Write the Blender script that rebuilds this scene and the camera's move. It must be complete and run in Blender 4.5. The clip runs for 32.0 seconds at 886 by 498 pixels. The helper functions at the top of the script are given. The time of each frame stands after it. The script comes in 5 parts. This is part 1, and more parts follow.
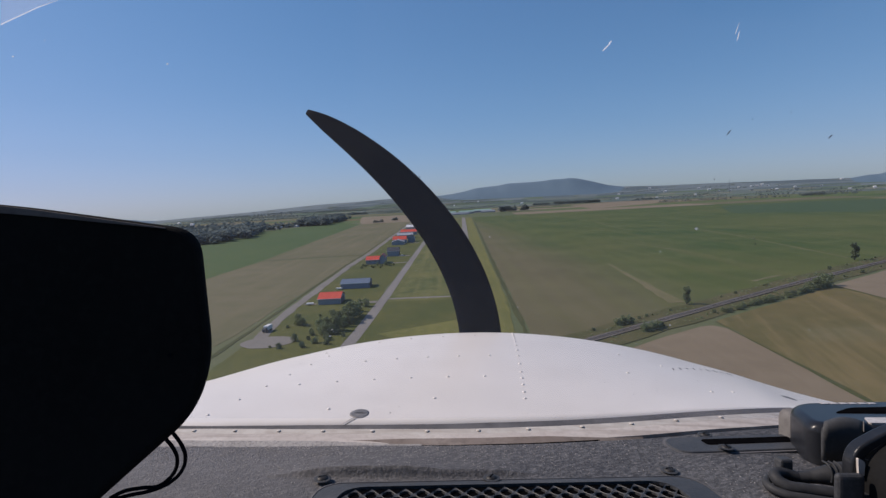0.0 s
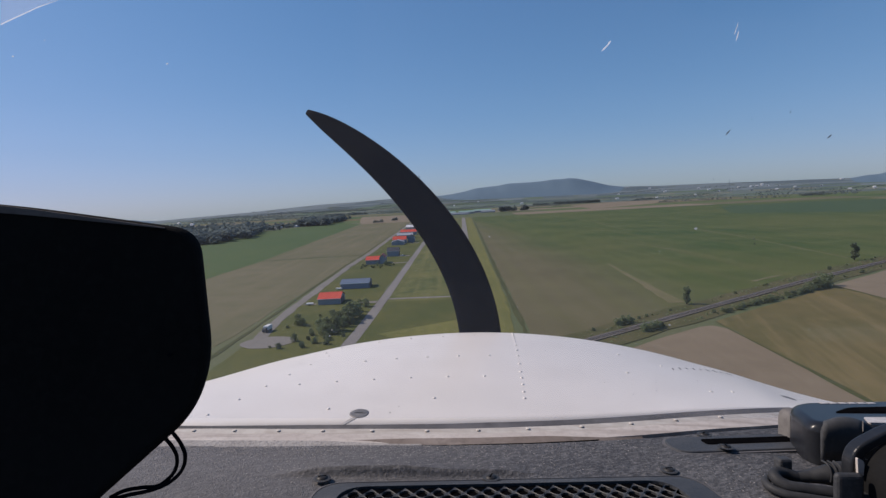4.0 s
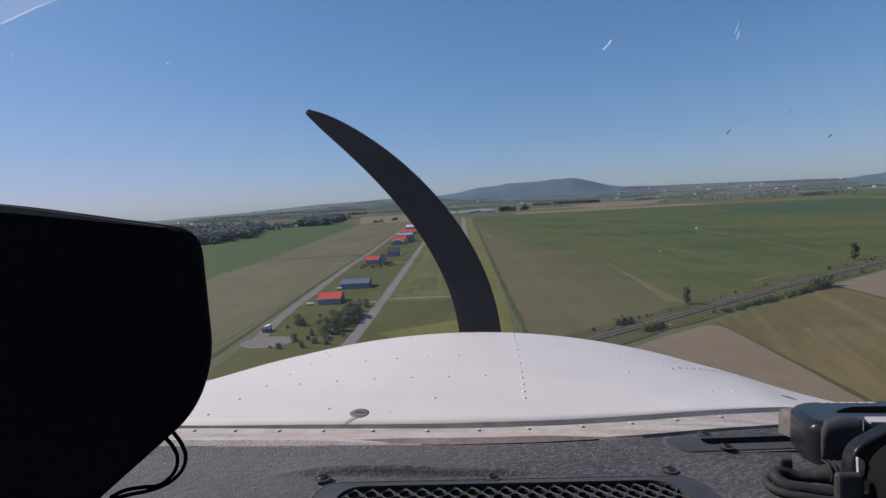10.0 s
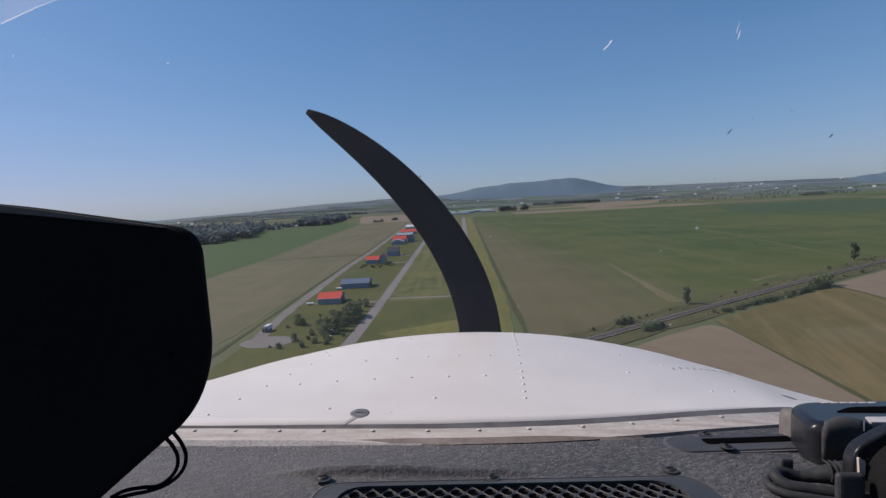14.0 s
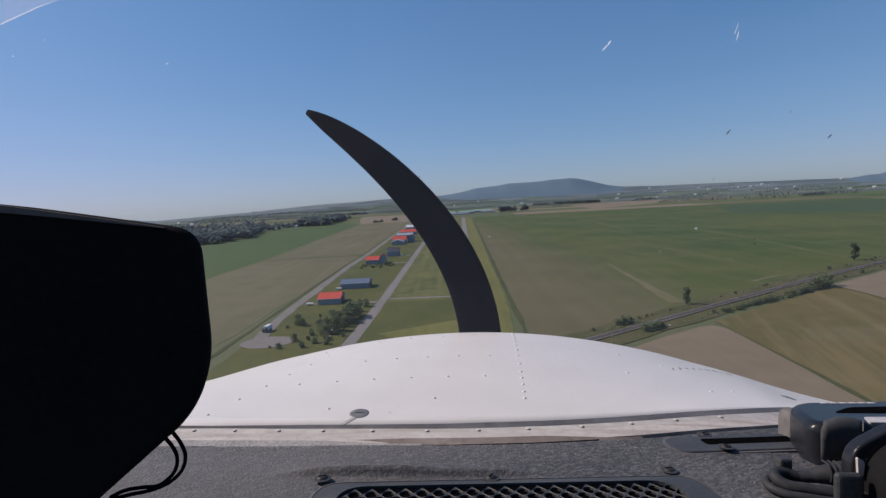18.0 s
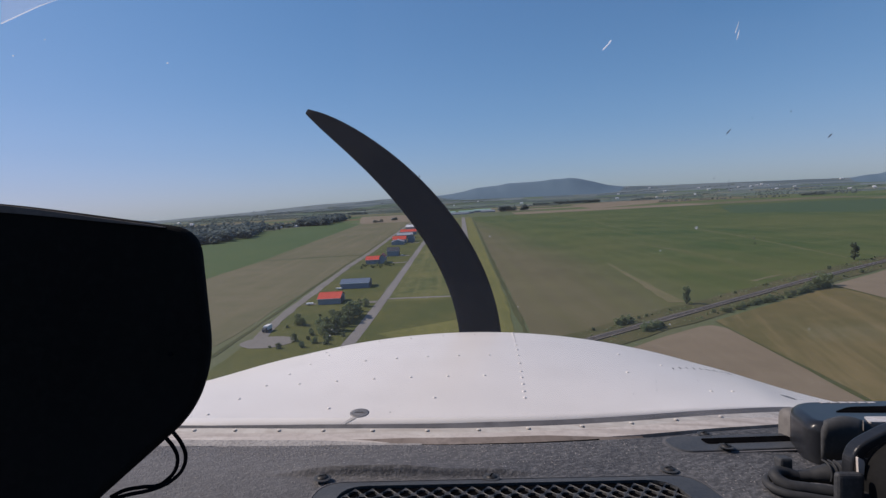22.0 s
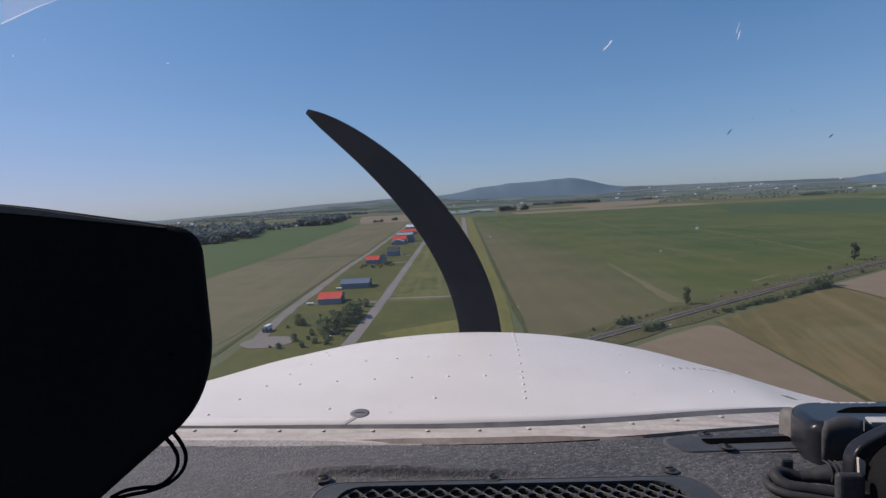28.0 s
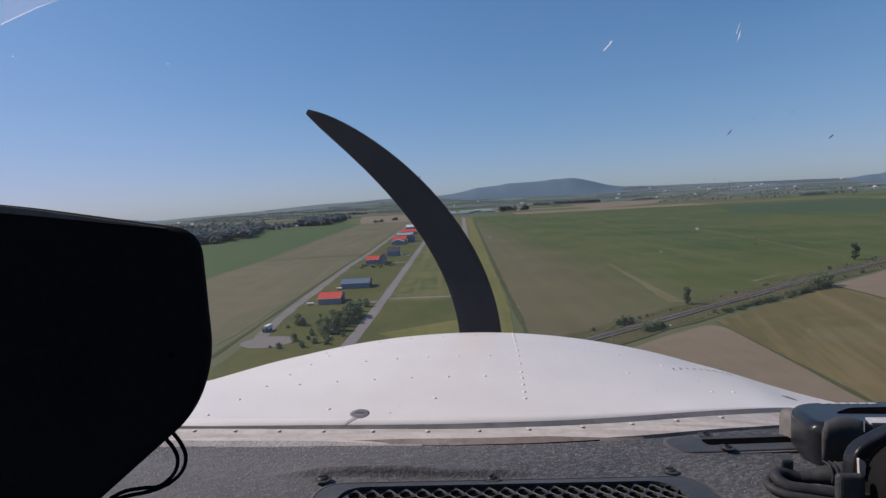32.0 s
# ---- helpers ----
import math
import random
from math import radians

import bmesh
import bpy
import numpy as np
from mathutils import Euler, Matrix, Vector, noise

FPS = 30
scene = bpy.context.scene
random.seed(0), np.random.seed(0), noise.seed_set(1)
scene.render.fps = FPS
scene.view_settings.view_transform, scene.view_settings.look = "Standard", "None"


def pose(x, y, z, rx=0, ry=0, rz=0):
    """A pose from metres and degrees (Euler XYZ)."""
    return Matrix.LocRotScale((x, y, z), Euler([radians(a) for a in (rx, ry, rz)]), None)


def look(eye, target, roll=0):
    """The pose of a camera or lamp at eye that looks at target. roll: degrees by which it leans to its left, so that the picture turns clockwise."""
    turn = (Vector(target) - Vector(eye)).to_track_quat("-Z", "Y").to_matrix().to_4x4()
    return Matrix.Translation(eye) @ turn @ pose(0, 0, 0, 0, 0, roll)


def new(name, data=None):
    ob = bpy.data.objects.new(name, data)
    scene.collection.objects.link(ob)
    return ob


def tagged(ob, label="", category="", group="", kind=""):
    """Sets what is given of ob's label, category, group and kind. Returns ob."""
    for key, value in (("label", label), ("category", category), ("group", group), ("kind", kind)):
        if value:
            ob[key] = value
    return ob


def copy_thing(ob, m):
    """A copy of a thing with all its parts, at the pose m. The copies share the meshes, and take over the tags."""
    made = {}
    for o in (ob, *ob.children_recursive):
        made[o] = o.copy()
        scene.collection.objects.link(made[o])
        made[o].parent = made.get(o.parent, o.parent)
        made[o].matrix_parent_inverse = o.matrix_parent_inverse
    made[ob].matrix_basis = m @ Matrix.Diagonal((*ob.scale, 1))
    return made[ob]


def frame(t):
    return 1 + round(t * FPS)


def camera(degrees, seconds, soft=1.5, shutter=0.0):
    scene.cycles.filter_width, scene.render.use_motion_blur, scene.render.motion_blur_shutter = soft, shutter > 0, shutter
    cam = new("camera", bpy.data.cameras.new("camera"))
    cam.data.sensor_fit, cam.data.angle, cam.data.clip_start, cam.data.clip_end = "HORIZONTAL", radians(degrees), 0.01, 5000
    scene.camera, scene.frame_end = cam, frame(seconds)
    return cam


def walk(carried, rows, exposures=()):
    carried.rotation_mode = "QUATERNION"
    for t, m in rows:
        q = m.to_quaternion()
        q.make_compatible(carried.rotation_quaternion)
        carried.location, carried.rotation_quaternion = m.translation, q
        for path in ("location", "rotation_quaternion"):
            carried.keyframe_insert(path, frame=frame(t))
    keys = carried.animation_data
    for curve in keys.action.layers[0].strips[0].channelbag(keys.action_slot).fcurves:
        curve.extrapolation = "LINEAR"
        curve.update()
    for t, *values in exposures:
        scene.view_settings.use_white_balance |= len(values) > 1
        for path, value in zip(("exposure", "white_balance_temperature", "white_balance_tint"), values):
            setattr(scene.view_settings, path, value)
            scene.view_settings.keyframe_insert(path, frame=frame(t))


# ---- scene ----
# ---------------------------------------------------------------- camera and its way
# The eye rides in a light aircraft on its approach; the aircraft is the frame of
# reference, so the eye only trembles a little with the engine.
LAND = 1.5                                            # metres for one unit of the land's plan
ALT = 46.0 * LAND
EYE = pose(0, 0, ALT, 84.4, 3.0, 1.1)
cam = camera(83.0, 32.0, soft=1.4)


def tremble(t):
    a = math.sin(t * 5.3) + 0.6 * math.sin(t * 11.1 + 1.0)
    b = math.sin(t * 4.1 + 2.0) + 0.6 * math.sin(t * 9.7)
    return EYE @ pose(0.0003 * a, 0.0003 * b, 0.0002 * (a - b), 0.014 * a, 0.014 * b, 0.008 * (a + b))


walk(cam, [(0.5 * i, tremble(0.5 * i)) for i in range(65)], exposures=[(0.0, 0.0, 7150, 17), (32.0, 0.0, 7150, 17)])

# ---------------------------------------------------------------- sky and sun
SUN_AZ, SUN_EL = radians(284), radians(43)      # clockwise from +y
world = bpy.data.worlds.new("sky")
scene.world = world
world.use_nodes = True
wn, wl = world.node_tree.nodes, world.node_tree.links
sky = wn.new("ShaderNodeTexSky")
sky.sky_type = "NISHITA"
sky.sun_disc = False
sky.sun_elevation, sky.sun_rotation = SUN_EL, SUN_AZ
sky.altitude, sky.air_density, sky.dust_density, sky.ozone_density = 100, 1.0, 0.4, 4.0
# a hazy day: the brighter a part of the sky, the more its red and green level off


def per_channel(kind, a, b):
    node = wn.new("ShaderNodeVectorMath")
    node.operation = kind
    for socket, value in zip(node.inputs, (a, b)):
        if isinstance(value, tuple):
            socket.default_value = value
        else:
            wl.new(value, socket)
    return node.outputs[0]


level = per_channel("ADD", per_channel("MULTIPLY", sky.outputs[0], (0.136, 0.235, 0.15)), (1.0, 1.0, 1.0))
tinted = per_channel("MULTIPLY", sky.outputs[0], (1.02, 1.79, 2.02))
pale = per_channel("DIVIDE", tinted, level)
# clear dark blue overhead, pale at the horizon
deep = per_channel("POWER", per_channel("MULTIPLY", pale, (1 / 3.6, 1 / 5.0, 1 / 6.8)), (0.34, 0.29, 0.22))
wl.new(per_channel("MULTIPLY", pale, deep), wn["Background"].inputs[0])
wn["Background"].inputs[1].default_value = 0.10

sun = new("sun", bpy.data.lights.new("sun", "SUN"))
sun.data.energy, sun.data.angle, sun.data.color = 3.65, radians(0.55), (1.0, 0.95, 0.88)
sun_from = Vector((math.sin(SUN_AZ) * math.cos(SUN_EL), math.cos(SUN_AZ) * math.cos(SUN_EL), math.sin(SUN_EL)))
sun.matrix_world = look(sun_from * 300, (0, 0, 0))


# ---------------------------------------------------------------- materials
def surface(name, colours, grain=0.3, patch=0.01, rough=0.9, bump=0.0, metal=0.0, rows=None, spec=0.3, varied=0.0, coat=0.0, dry=None, coords="Object", streak=None, span=1.0):
    """Two scales of noise blend three colours; rows = (angle in degrees, period, share) draws furrows; span stretches the whole pattern."""
    m = bpy.data.materials.new(name)
    m.use_nodes = True
    n, l = m.node_tree.nodes, m.node_tree.links
    bsdf = n["Principled BSDF"]
    tc, place = n.new("ShaderNodeTexCoord"), n.new("ShaderNodeVectorMath")
    place.operation, place.inputs["Scale"].default_value = "SCALE", 1 / span
    l.new(tc.outputs[coords], place.inputs[0])
    spot = place.outputs[0]
    big, small = n.new("ShaderNodeTexNoise"), n.new("ShaderNodeTexNoise")
    big.inputs["Scale"].default_value, big.inputs["Detail"].default_value = patch, 5
    small.inputs["Scale"].default_value, small.inputs["Detail"].default_value = grain, 6
    small.inputs["Roughness"].default_value = 0.65
    for t in (big, small):
        l.new(spot, t.inputs["Vector"])
    ramp = n.new("ShaderNodeValToRGB")
    ramp.color_ramp.elements[0].position, ramp.color_ramp.elements[1].position = 0.36, 0.64
    ramp.color_ramp.elements[0].color, ramp.color_ramp.elements[1].color = (*colours[0], 1), (*colours[1], 1)
    l.new(big.outputs["Fac"], ramp.inputs[0])
    mix = n.new("ShaderNodeMix")
    mix.data_type = "RGBA"
    fac = n.new("ShaderNodeMapRange")
    fac.inputs["From Min"].default_value, fac.inputs["From Max"].default_value = 0.45, 0.75
    fac.inputs["To Max"].default_value = 0.75
    l.new(small.outputs["Fac"], fac.inputs["Value"])
    l.new(fac.outputs[0], mix.inputs["Factor"])
    l.new(ramp.outputs[0], mix.inputs["A"])
    mix.inputs["B"].default_value = (*colours[2], 1)
    out = mix.outputs["Result"]
    if dry:                                             # (x, y, c, soft, colour): thin growth, or the vinyl's paler side, on one side of a line
        dot = n.new("ShaderNodeVectorMath")
        dot.operation = "DOT_PRODUCT"
        dot.inputs[1].default_value = (dry[0], dry[1], 0)
        l.new(spot, dot.inputs[0])
        wob = n.new("ShaderNodeMath")
        wob.operation, wob.inputs[1].default_value = "MULTIPLY_ADD", 300.0
        l.new(big.outputs["Fac"], wob.inputs[0])
        l.new(dot.outputs["Value"], wob.inputs[2])
        edge = n.new("ShaderNodeMapRange")
        edge.inputs["From Min"].default_value, edge.inputs["From Max"].default_value = 150 + dry[2] - dry[3], 150 + dry[2] + dry[3]
        edge.interpolation_type = "SMOOTHSTEP"
        l.new(wob.outputs[0], edge.inputs["Value"])
        thin = n.new("ShaderNodeMix")
        thin.data_type = "RGBA"
        thin.inputs["A"].default_value = (*dry[4], 1)
        l.new(edge.outputs[0], thin.inputs["Factor"])
        l.new(out, thin.inputs["B"])
        again = n.new("ShaderNodeMix")
        again.data_type, again.blend_type = "RGBA", "OVERLAY"
        again.inputs["Factor"].default_value = 0.35
        l.new(thin.outputs["Result"], again.inputs["A"])
        l.new(small.outputs["Fac"], again.inputs["B"])
        out = again.outputs["Result"]
    if streak:                                          # (angle, length, width, colour, share): ragged bands, as machines leave them
        turn, stretch, band = n.new("ShaderNodeMapping"), n.new("ShaderNodeMapping"), n.new("ShaderNodeTexNoise")
        turn.inputs["Rotation"].default_value = (0, 0, radians(streak[0]))
        stretch.inputs["Scale"].default_value = (1 / streak[2], 1 / streak[1], 1)
        band.inputs["Scale"].default_value, band.inputs["Detail"].default_value = 1.0, 4
        l.new(spot, turn.inputs["Vector"])
        l.new(turn.outputs[0], stretch.inputs["Vector"])
        l.new(stretch.outputs[0], band.inputs["Vector"])
        pick = n.new("ShaderNodeMapRange")
        pick.inputs["From Min"].default_value, pick.inputs["From Max"].default_value = 0.48, 0.66
        pick.inputs["To Max"].default_value = streak[4]
        l.new(band.outputs["Fac"], pick.inputs["Value"])
        lay = n.new("ShaderNodeMix")
        lay.data_type = "RGBA"
        lay.inputs["B"].default_value = (*streak[3], 1)
        l.new(pick.outputs[0], lay.inputs["Factor"])
        l.new(out, lay.inputs["A"])
        out = lay.outputs["Result"]
    if rows:
        mp = n.new("ShaderNodeMapping")
        mp.inputs["Rotation"].default_value = (0, 0, radians(rows[0]))
        l.new(spot, mp.inputs["Vector"])
        wave = n.new("ShaderNodeTexWave")
        wave.inputs["Scale"].default_value = 0.314 / rows[1]
        wave.inputs["Distortion"].default_value, wave.inputs["Detail"].default_value = 2.5, 3
        wave.inputs["Detail Scale"].default_value = 0.6
        l.new(mp.outputs[0], wave.inputs["Vector"])
        dim = n.new("ShaderNodeMix")
        dim.data_type, dim.blend_type = "RGBA", "MULTIPLY"
        dim.inputs["Factor"].default_value = rows[2]
        l.new(out, dim.inputs["A"])
        l.new(wave.outputs["Color"], dim.inputs["B"])
        out = dim.outputs["Result"]
    if varied:
        info, hsv = n.new("ShaderNodeObjectInfo"), n.new("ShaderNodeHueSaturation")
        rng = n.new("ShaderNodeMapRange")
        rng.inputs["To Min"].default_value, rng.inputs["To Max"].default_value = 1 - varied, 1 + varied
        l.new(info.outputs["Random"], rng.inputs["Value"])
        l.new(rng.outputs[0], hsv.inputs["Value"])
        l.new(out, hsv.inputs["Color"])
        out = hsv.outputs["Color"]
    l.new(out, bsdf.inputs["Base Color"])
    bsdf.inputs["Roughness"].default_value, bsdf.inputs["Metallic"].default_value = rough, metal
    bsdf.inputs["Specular IOR Level"].default_value = spec
    bsdf.inputs["Coat Weight"].default_value = coat
    if bump:
        bn = n.new("ShaderNodeBump")
        bn.inputs["Strength"].default_value, bn.inputs["Distance"].default_value = 0.6, bump
        l.new(small.outputs["Fac"], bn.inputs["Height"])
        l.new(bn.outputs[0], bsdf.inputs["Normal"])
    return m


def leafy(name, dark, light):
    m = bpy.data.materials.new(name)
    m.use_nodes = True
    n, l = m.node_tree.nodes, m.node_tree.links
    n.remove(n["Principled BSDF"])
    flat, glow, mix = n.new("ShaderNodeBsdfDiffuse"), n.new("ShaderNodeBsdfTranslucent"), n.new("ShaderNodeMixShader")
    geo, ramp, info = n.new("ShaderNodeNewGeometry"), n.new("ShaderNodeValToRGB"), n.new("ShaderNodeObjectInfo")
    ramp.color_ramp.elements[0].color, ramp.color_ramp.elements[1].color = (*dark, 1), (*light, 1)
    l.new(geo.outputs["Random Per Island"], ramp.inputs[0])
    hsv, rng = n.new("ShaderNodeHueSaturation"), n.new("ShaderNodeMapRange")
    rng.inputs["To Min"].default_value, rng.inputs["To Max"].default_value = 0.8, 1.2
    l.new(info.outputs["Random"], rng.inputs["Value"])
    l.new(rng.outputs[0], hsv.inputs["Value"])
    l.new(ramp.outputs[0], hsv.inputs["Color"])
    l.new(hsv.outputs[0], flat.inputs[0])
    l.new(hsv.outputs[0], glow.inputs[0])
    mix.inputs[0].default_value = 0.5
    l.new(flat.outputs[0], mix.inputs[1])
    l.new(glow.outputs[0], mix.inputs[2])
    l.new(mix.outputs[0], n["Material Output"].inputs[0])
    return m


def sheer(name, colour, cover):
    """Marks in the clear sheet: they scatter the light that comes through and hide a share of what lies behind."""
    m = bpy.data.materials.new(name)
    m.use_nodes = True
    n, l = m.node_tree.nodes, m.node_tree.links
    n.remove(n["Principled BSDF"])
    glow, white, mix = n.new("ShaderNodeBsdfTranslucent"), n.new("ShaderNodeBsdfDiffuse"), n.new("ShaderNodeMixShader")
    glow.inputs[0].default_value = white.inputs[0].default_value = (*colour, 1)
    mix.inputs[0].default_value = 0.25
    l.new(glow.outputs[0], mix.inputs[1])
    l.new(white.outputs[0], mix.inputs[2])
    clear, half = n.new("ShaderNodeBsdfTransparent"), n.new("ShaderNodeMixShader")
    half.inputs[0].default_value = cover
    l.new(clear.outputs[0], half.inputs[1])
    l.new(mix.outputs[0], half.inputs[2])
    l.new(half.outputs[0], n["Material Output"].inputs[0])
    return m


M = {}
# land
M["plain"] = surface("plain_land", [(0.10, 0.115, 0.05), (0.07, 0.095, 0.035), (0.13, 0.12, 0.065)], 0.02, 0.002, span=LAND)
M["far"] = surface("hazed_land", [(0.120, 0.150, 0.130), (0.095, 0.128, 0.112), (0.14, 0.165, 0.14)], 0.008, 0.004)
M["far_crop"] = surface("hazed_crop", [(0.085, 0.128, 0.082), (0.098, 0.140, 0.092), (0.115, 0.148, 0.102)], 0.012, 0.004)
M["far_stubble"] = surface("hazed_stubble", [(0.150, 0.165, 0.115), (0.165, 0.175, 0.130), (0.135, 0.155, 0.115)], 0.012, 0.004)
M["far_wood"] = surface("hazed_woodland", [(0.070, 0.100, 0.092), (0.082, 0.112, 0.104), (0.060, 0.088, 0.084)], 0.03, 0.006)
M["dim_plain"] = surface("hazed_farthest_fields", [(0.145, 0.182, 0.190), (0.130, 0.166, 0.176), (0.16, 0.194, 0.2)], 0.008, 0.004)
M["dim_wood"] = surface("hazed_farthest_woodland", [(0.085, 0.118, 0.128), (0.098, 0.13, 0.14), (0.076, 0.108, 0.118)], 0.02, 0.006)
M["hill"] = surface("hazed_wooded_hill", [(0.104, 0.162, 0.208), (0.092, 0.148, 0.192), (0.116, 0.175, 0.22)], 0.02, 0.003, span=LAND)
M["mown"] = surface("mown_grass", [(0.062, 0.083, 0.017), (0.122, 0.120, 0.032), (0.182, 0.162, 0.060)], 0.16, 0.03, bump=0.05, rows=(1, 9.0, 0.05), streak=(-1, 120, 4, (0.165, 0.150, 0.05), 0.55), span=LAND)
M["verge"] = surface("yellow_verge", [(0.155, 0.15, 0.036), (0.115, 0.12, 0.028), (0.185, 0.165, 0.05)], 0.3, 0.03, rows=(1, 5.0, 0.08), span=LAND)
M["meadow"] = surface("rough_meadow", [(0.066, 0.078, 0.013), (0.098, 0.097, 0.020), (0.047, 0.061, 0.011)], 0.3, 0.04, bump=0.08, span=LAND)
M["crop"] = surface("green_crop", [(0.085, 0.118, 0.030), (0.068, 0.112, 0.028), (0.135, 0.130, 0.055)], 0.035, 0.006, rows=(2, 14.0, 0.05), span=LAND)
M["thin_crop"] = surface("crop_with_dry_patches", [(0.074, 0.094, 0.0165), (0.036, 0.074, 0.0085), (0.098, 0.099, 0.028)], 0.022, 0.006, rows=(1, 12.0, 0.05), streak=(-2, 260, 14, (0.104, 0.103, 0.030), 0.5), dry=(5.0, 0.35, 520, 200, (0.122, 0.106, 0.050)), span=LAND)
M["crop_dark"] = surface("dark_green_crop", [(0.043, 0.086, 0.017), (0.054, 0.094, 0.019), (0.076, 0.102, 0.027)], 0.04, 0.007, rows=(1, 12.0, 0.05), span=LAND)
M["crop_deep"] = surface("deep_green_crop", [(0.038, 0.074, 0.026), (0.046, 0.080, 0.028), (0.056, 0.086, 0.030)], 0.03, 0.008, rows=(1, 12.0, 0.05), span=LAND)
M["olive"] = surface("olive_stubble", [(0.115, 0.108, 0.050), (0.144, 0.125, 0.067), (0.094, 0.099, 0.041)], 0.06, 0.010, rows=(1, 5.0, 0.05), streak=(-2, 160, 9, (0.158, 0.134, 0.072), 0.5), span=LAND)
M["soil"] = surface("bare_brown_soil", [(0.195, 0.151, 0.098), (0.228, 0.182, 0.122), (0.165, 0.130, 0.083)], 0.10, 0.012, rows=(1, 4.5, 0.025), bump=0.05, span=LAND)
M["hay"] = surface("yellow_green_hay", [(0.120, 0.098, 0.032), (0.092, 0.086, 0.026), (0.168, 0.124, 0.048)], 0.10, 0.018, rows=(19, 11.0, 0.05), streak=(19, 90, 5, (0.185, 0.138, 0.058), 0.75), span=LAND)
M["straw"] = surface("dry_straw", [(0.150, 0.130, 0.064), (0.118, 0.112, 0.043), (0.172, 0.146, 0.078)], 0.25, 0.05, span=LAND)
M["weeds"] = surface("trackside_weeds", [(0.062, 0.066, 0.018), (0.105, 0.090, 0.036), (0.044, 0.054, 0.014)], 0.35, 0.06, bump=0.1, span=LAND)
M["ditch"] = surface("ditch_weeds", [(0.045, 0.056, 0.014), (0.066, 0.072, 0.020), (0.088, 0.080, 0.032)], 0.5, 0.06, span=LAND)
M["asphalt"] = surface("worn_asphalt", [(0.188, 0.175, 0.162), (0.220, 0.206, 0.192), (0.158, 0.147, 0.136)], 0.5, 0.02, bump=0.01, span=LAND)
M["gravel"] = surface("pale_gravel", [(0.175, 0.162, 0.145), (0.205, 0.19, 0.17), (0.145, 0.135, 0.115)], 0.5, 0.05, bump=0.02, span=LAND)
M["ballast"] = surface("track_ballast", [(0.112, 0.098, 0.080), (0.138, 0.120, 0.100), (0.075, 0.068, 0.052)], 2.0, 0.1, bump=0.05, span=LAND)
M["paint"] = surface("road_paint", [(0.62, 0.61, 0.58), (0.7, 0.69, 0.66), (0.45, 0.44, 0.42)], 1.5, 0.3, span=LAND)
M["rail"] = surface("rail_steel", [(0.30, 0.27, 0.25), (0.36, 0.32, 0.29), (0.42, 0.40, 0.38)], 3, 0.2, 0.4, metal=0.4, span=LAND)
M["sleeper"] = surface("sleeper_wood", [(0.07, 0.055, 0.045), (0.1, 0.08, 0.065), (0.13, 0.11, 0.09)], 3, 0.3, span=LAND)
M["water"] = surface("pond_water", [(0.065, 0.072, 0.085), (0.075, 0.08, 0.092), (0.09, 0.095, 0.1)], 0.4, 0.02, 0.34, bump=0.03, spec=0.3, span=LAND)
# buildings and vehicles
M["red_roof"] = surface("red_metal_roof", [(0.60, 0.080, 0.046), (0.66, 0.098, 0.056), (0.54, 0.092, 0.062)], 1.2, 0.1, 0.5, rows=(0, 0.6, 0.12))
M["blue_roof"] = surface("blue_grey_roof", [(0.13, 0.17, 0.235), (0.15, 0.19, 0.25), (0.115, 0.15, 0.21)], 1.2, 0.1, 0.45, rows=(0, 0.6, 0.12))
M["dark_roof"] = surface("dark_shingle_roof", [(0.045, 0.05, 0.065), (0.06, 0.065, 0.08), (0.075, 0.08, 0.09)], 1.5, 0.2, 0.8)
M["white_roof"] = surface("white_metal_roof", [(0.66, 0.65, 0.66), (0.72, 0.71, 0.71), (0.58, 0.56, 0.57)], 1.2, 0.1, 0.5, rows=(0, 0.6, 0.1))
M["grey_roof"] = surface("grey_metal_roof", [(0.30, 0.32, 0.35), (0.34, 0.36, 0.38), (0.26, 0.28, 0.31)], 1.2, 0.1, 0.5)
M["teal_roof"] = surface("pale_green_roof", [(0.22, 0.34, 0.285), (0.26, 0.37, 0.32), (0.31, 0.39, 0.345)], 0.5, 0.05, 0.5)
M["siding"] = surface("grey_siding", [(0.24, 0.265, 0.30), (0.27, 0.295, 0.33), (0.22, 0.24, 0.27)], 1.0, 0.1, 0.6, rows=(0, 0.4, 0.1))
M["blue_siding"] = surface("blue_grey_siding", [(0.17, 0.215, 0.28), (0.2, 0.24, 0.30), (0.15, 0.19, 0.25)], 1.0, 0.1, 0.6, rows=(0, 0.4, 0.1))
M["dark_door"] = surface("dark_hangar_door", [(0.055, 0.06, 0.07), (0.07, 0.075, 0.085), (0.045, 0.05, 0.06)], 1.0, 0.2, 0.6)
M["white"] = surface("white_trim", [(0.7, 0.7, 0.69), (0.76, 0.76, 0.75), (0.62, 0.62, 0.6)], 2.0, 0.3, 0.5)
M["pane"] = surface("dark_window", [(0.03, 0.04, 0.05), (0.04, 0.05, 0.06), (0.05, 0.06, 0.07)], 2, 0.4, 0.1, spec=0.6)
M["plastic"] = surface("white_plastic_sheet", [(0.62, 0.63, 0.64), (0.68, 0.69, 0.70), (0.52, 0.53, 0.54)], 0.6, 0.06, 0.5)
M["rim"] = surface("brown_grey_sheen", [(0.16, 0.14, 0.136), (0.20, 0.175, 0.17), (0.10, 0.088, 0.086)], 60, 8, 0.7, spec=0.1)
M["tyre"] = surface("tyre_rubber", [(0.02, 0.02, 0.02), (0.03, 0.03, 0.03), (0.04, 0.04, 0.04)], 8, 1)
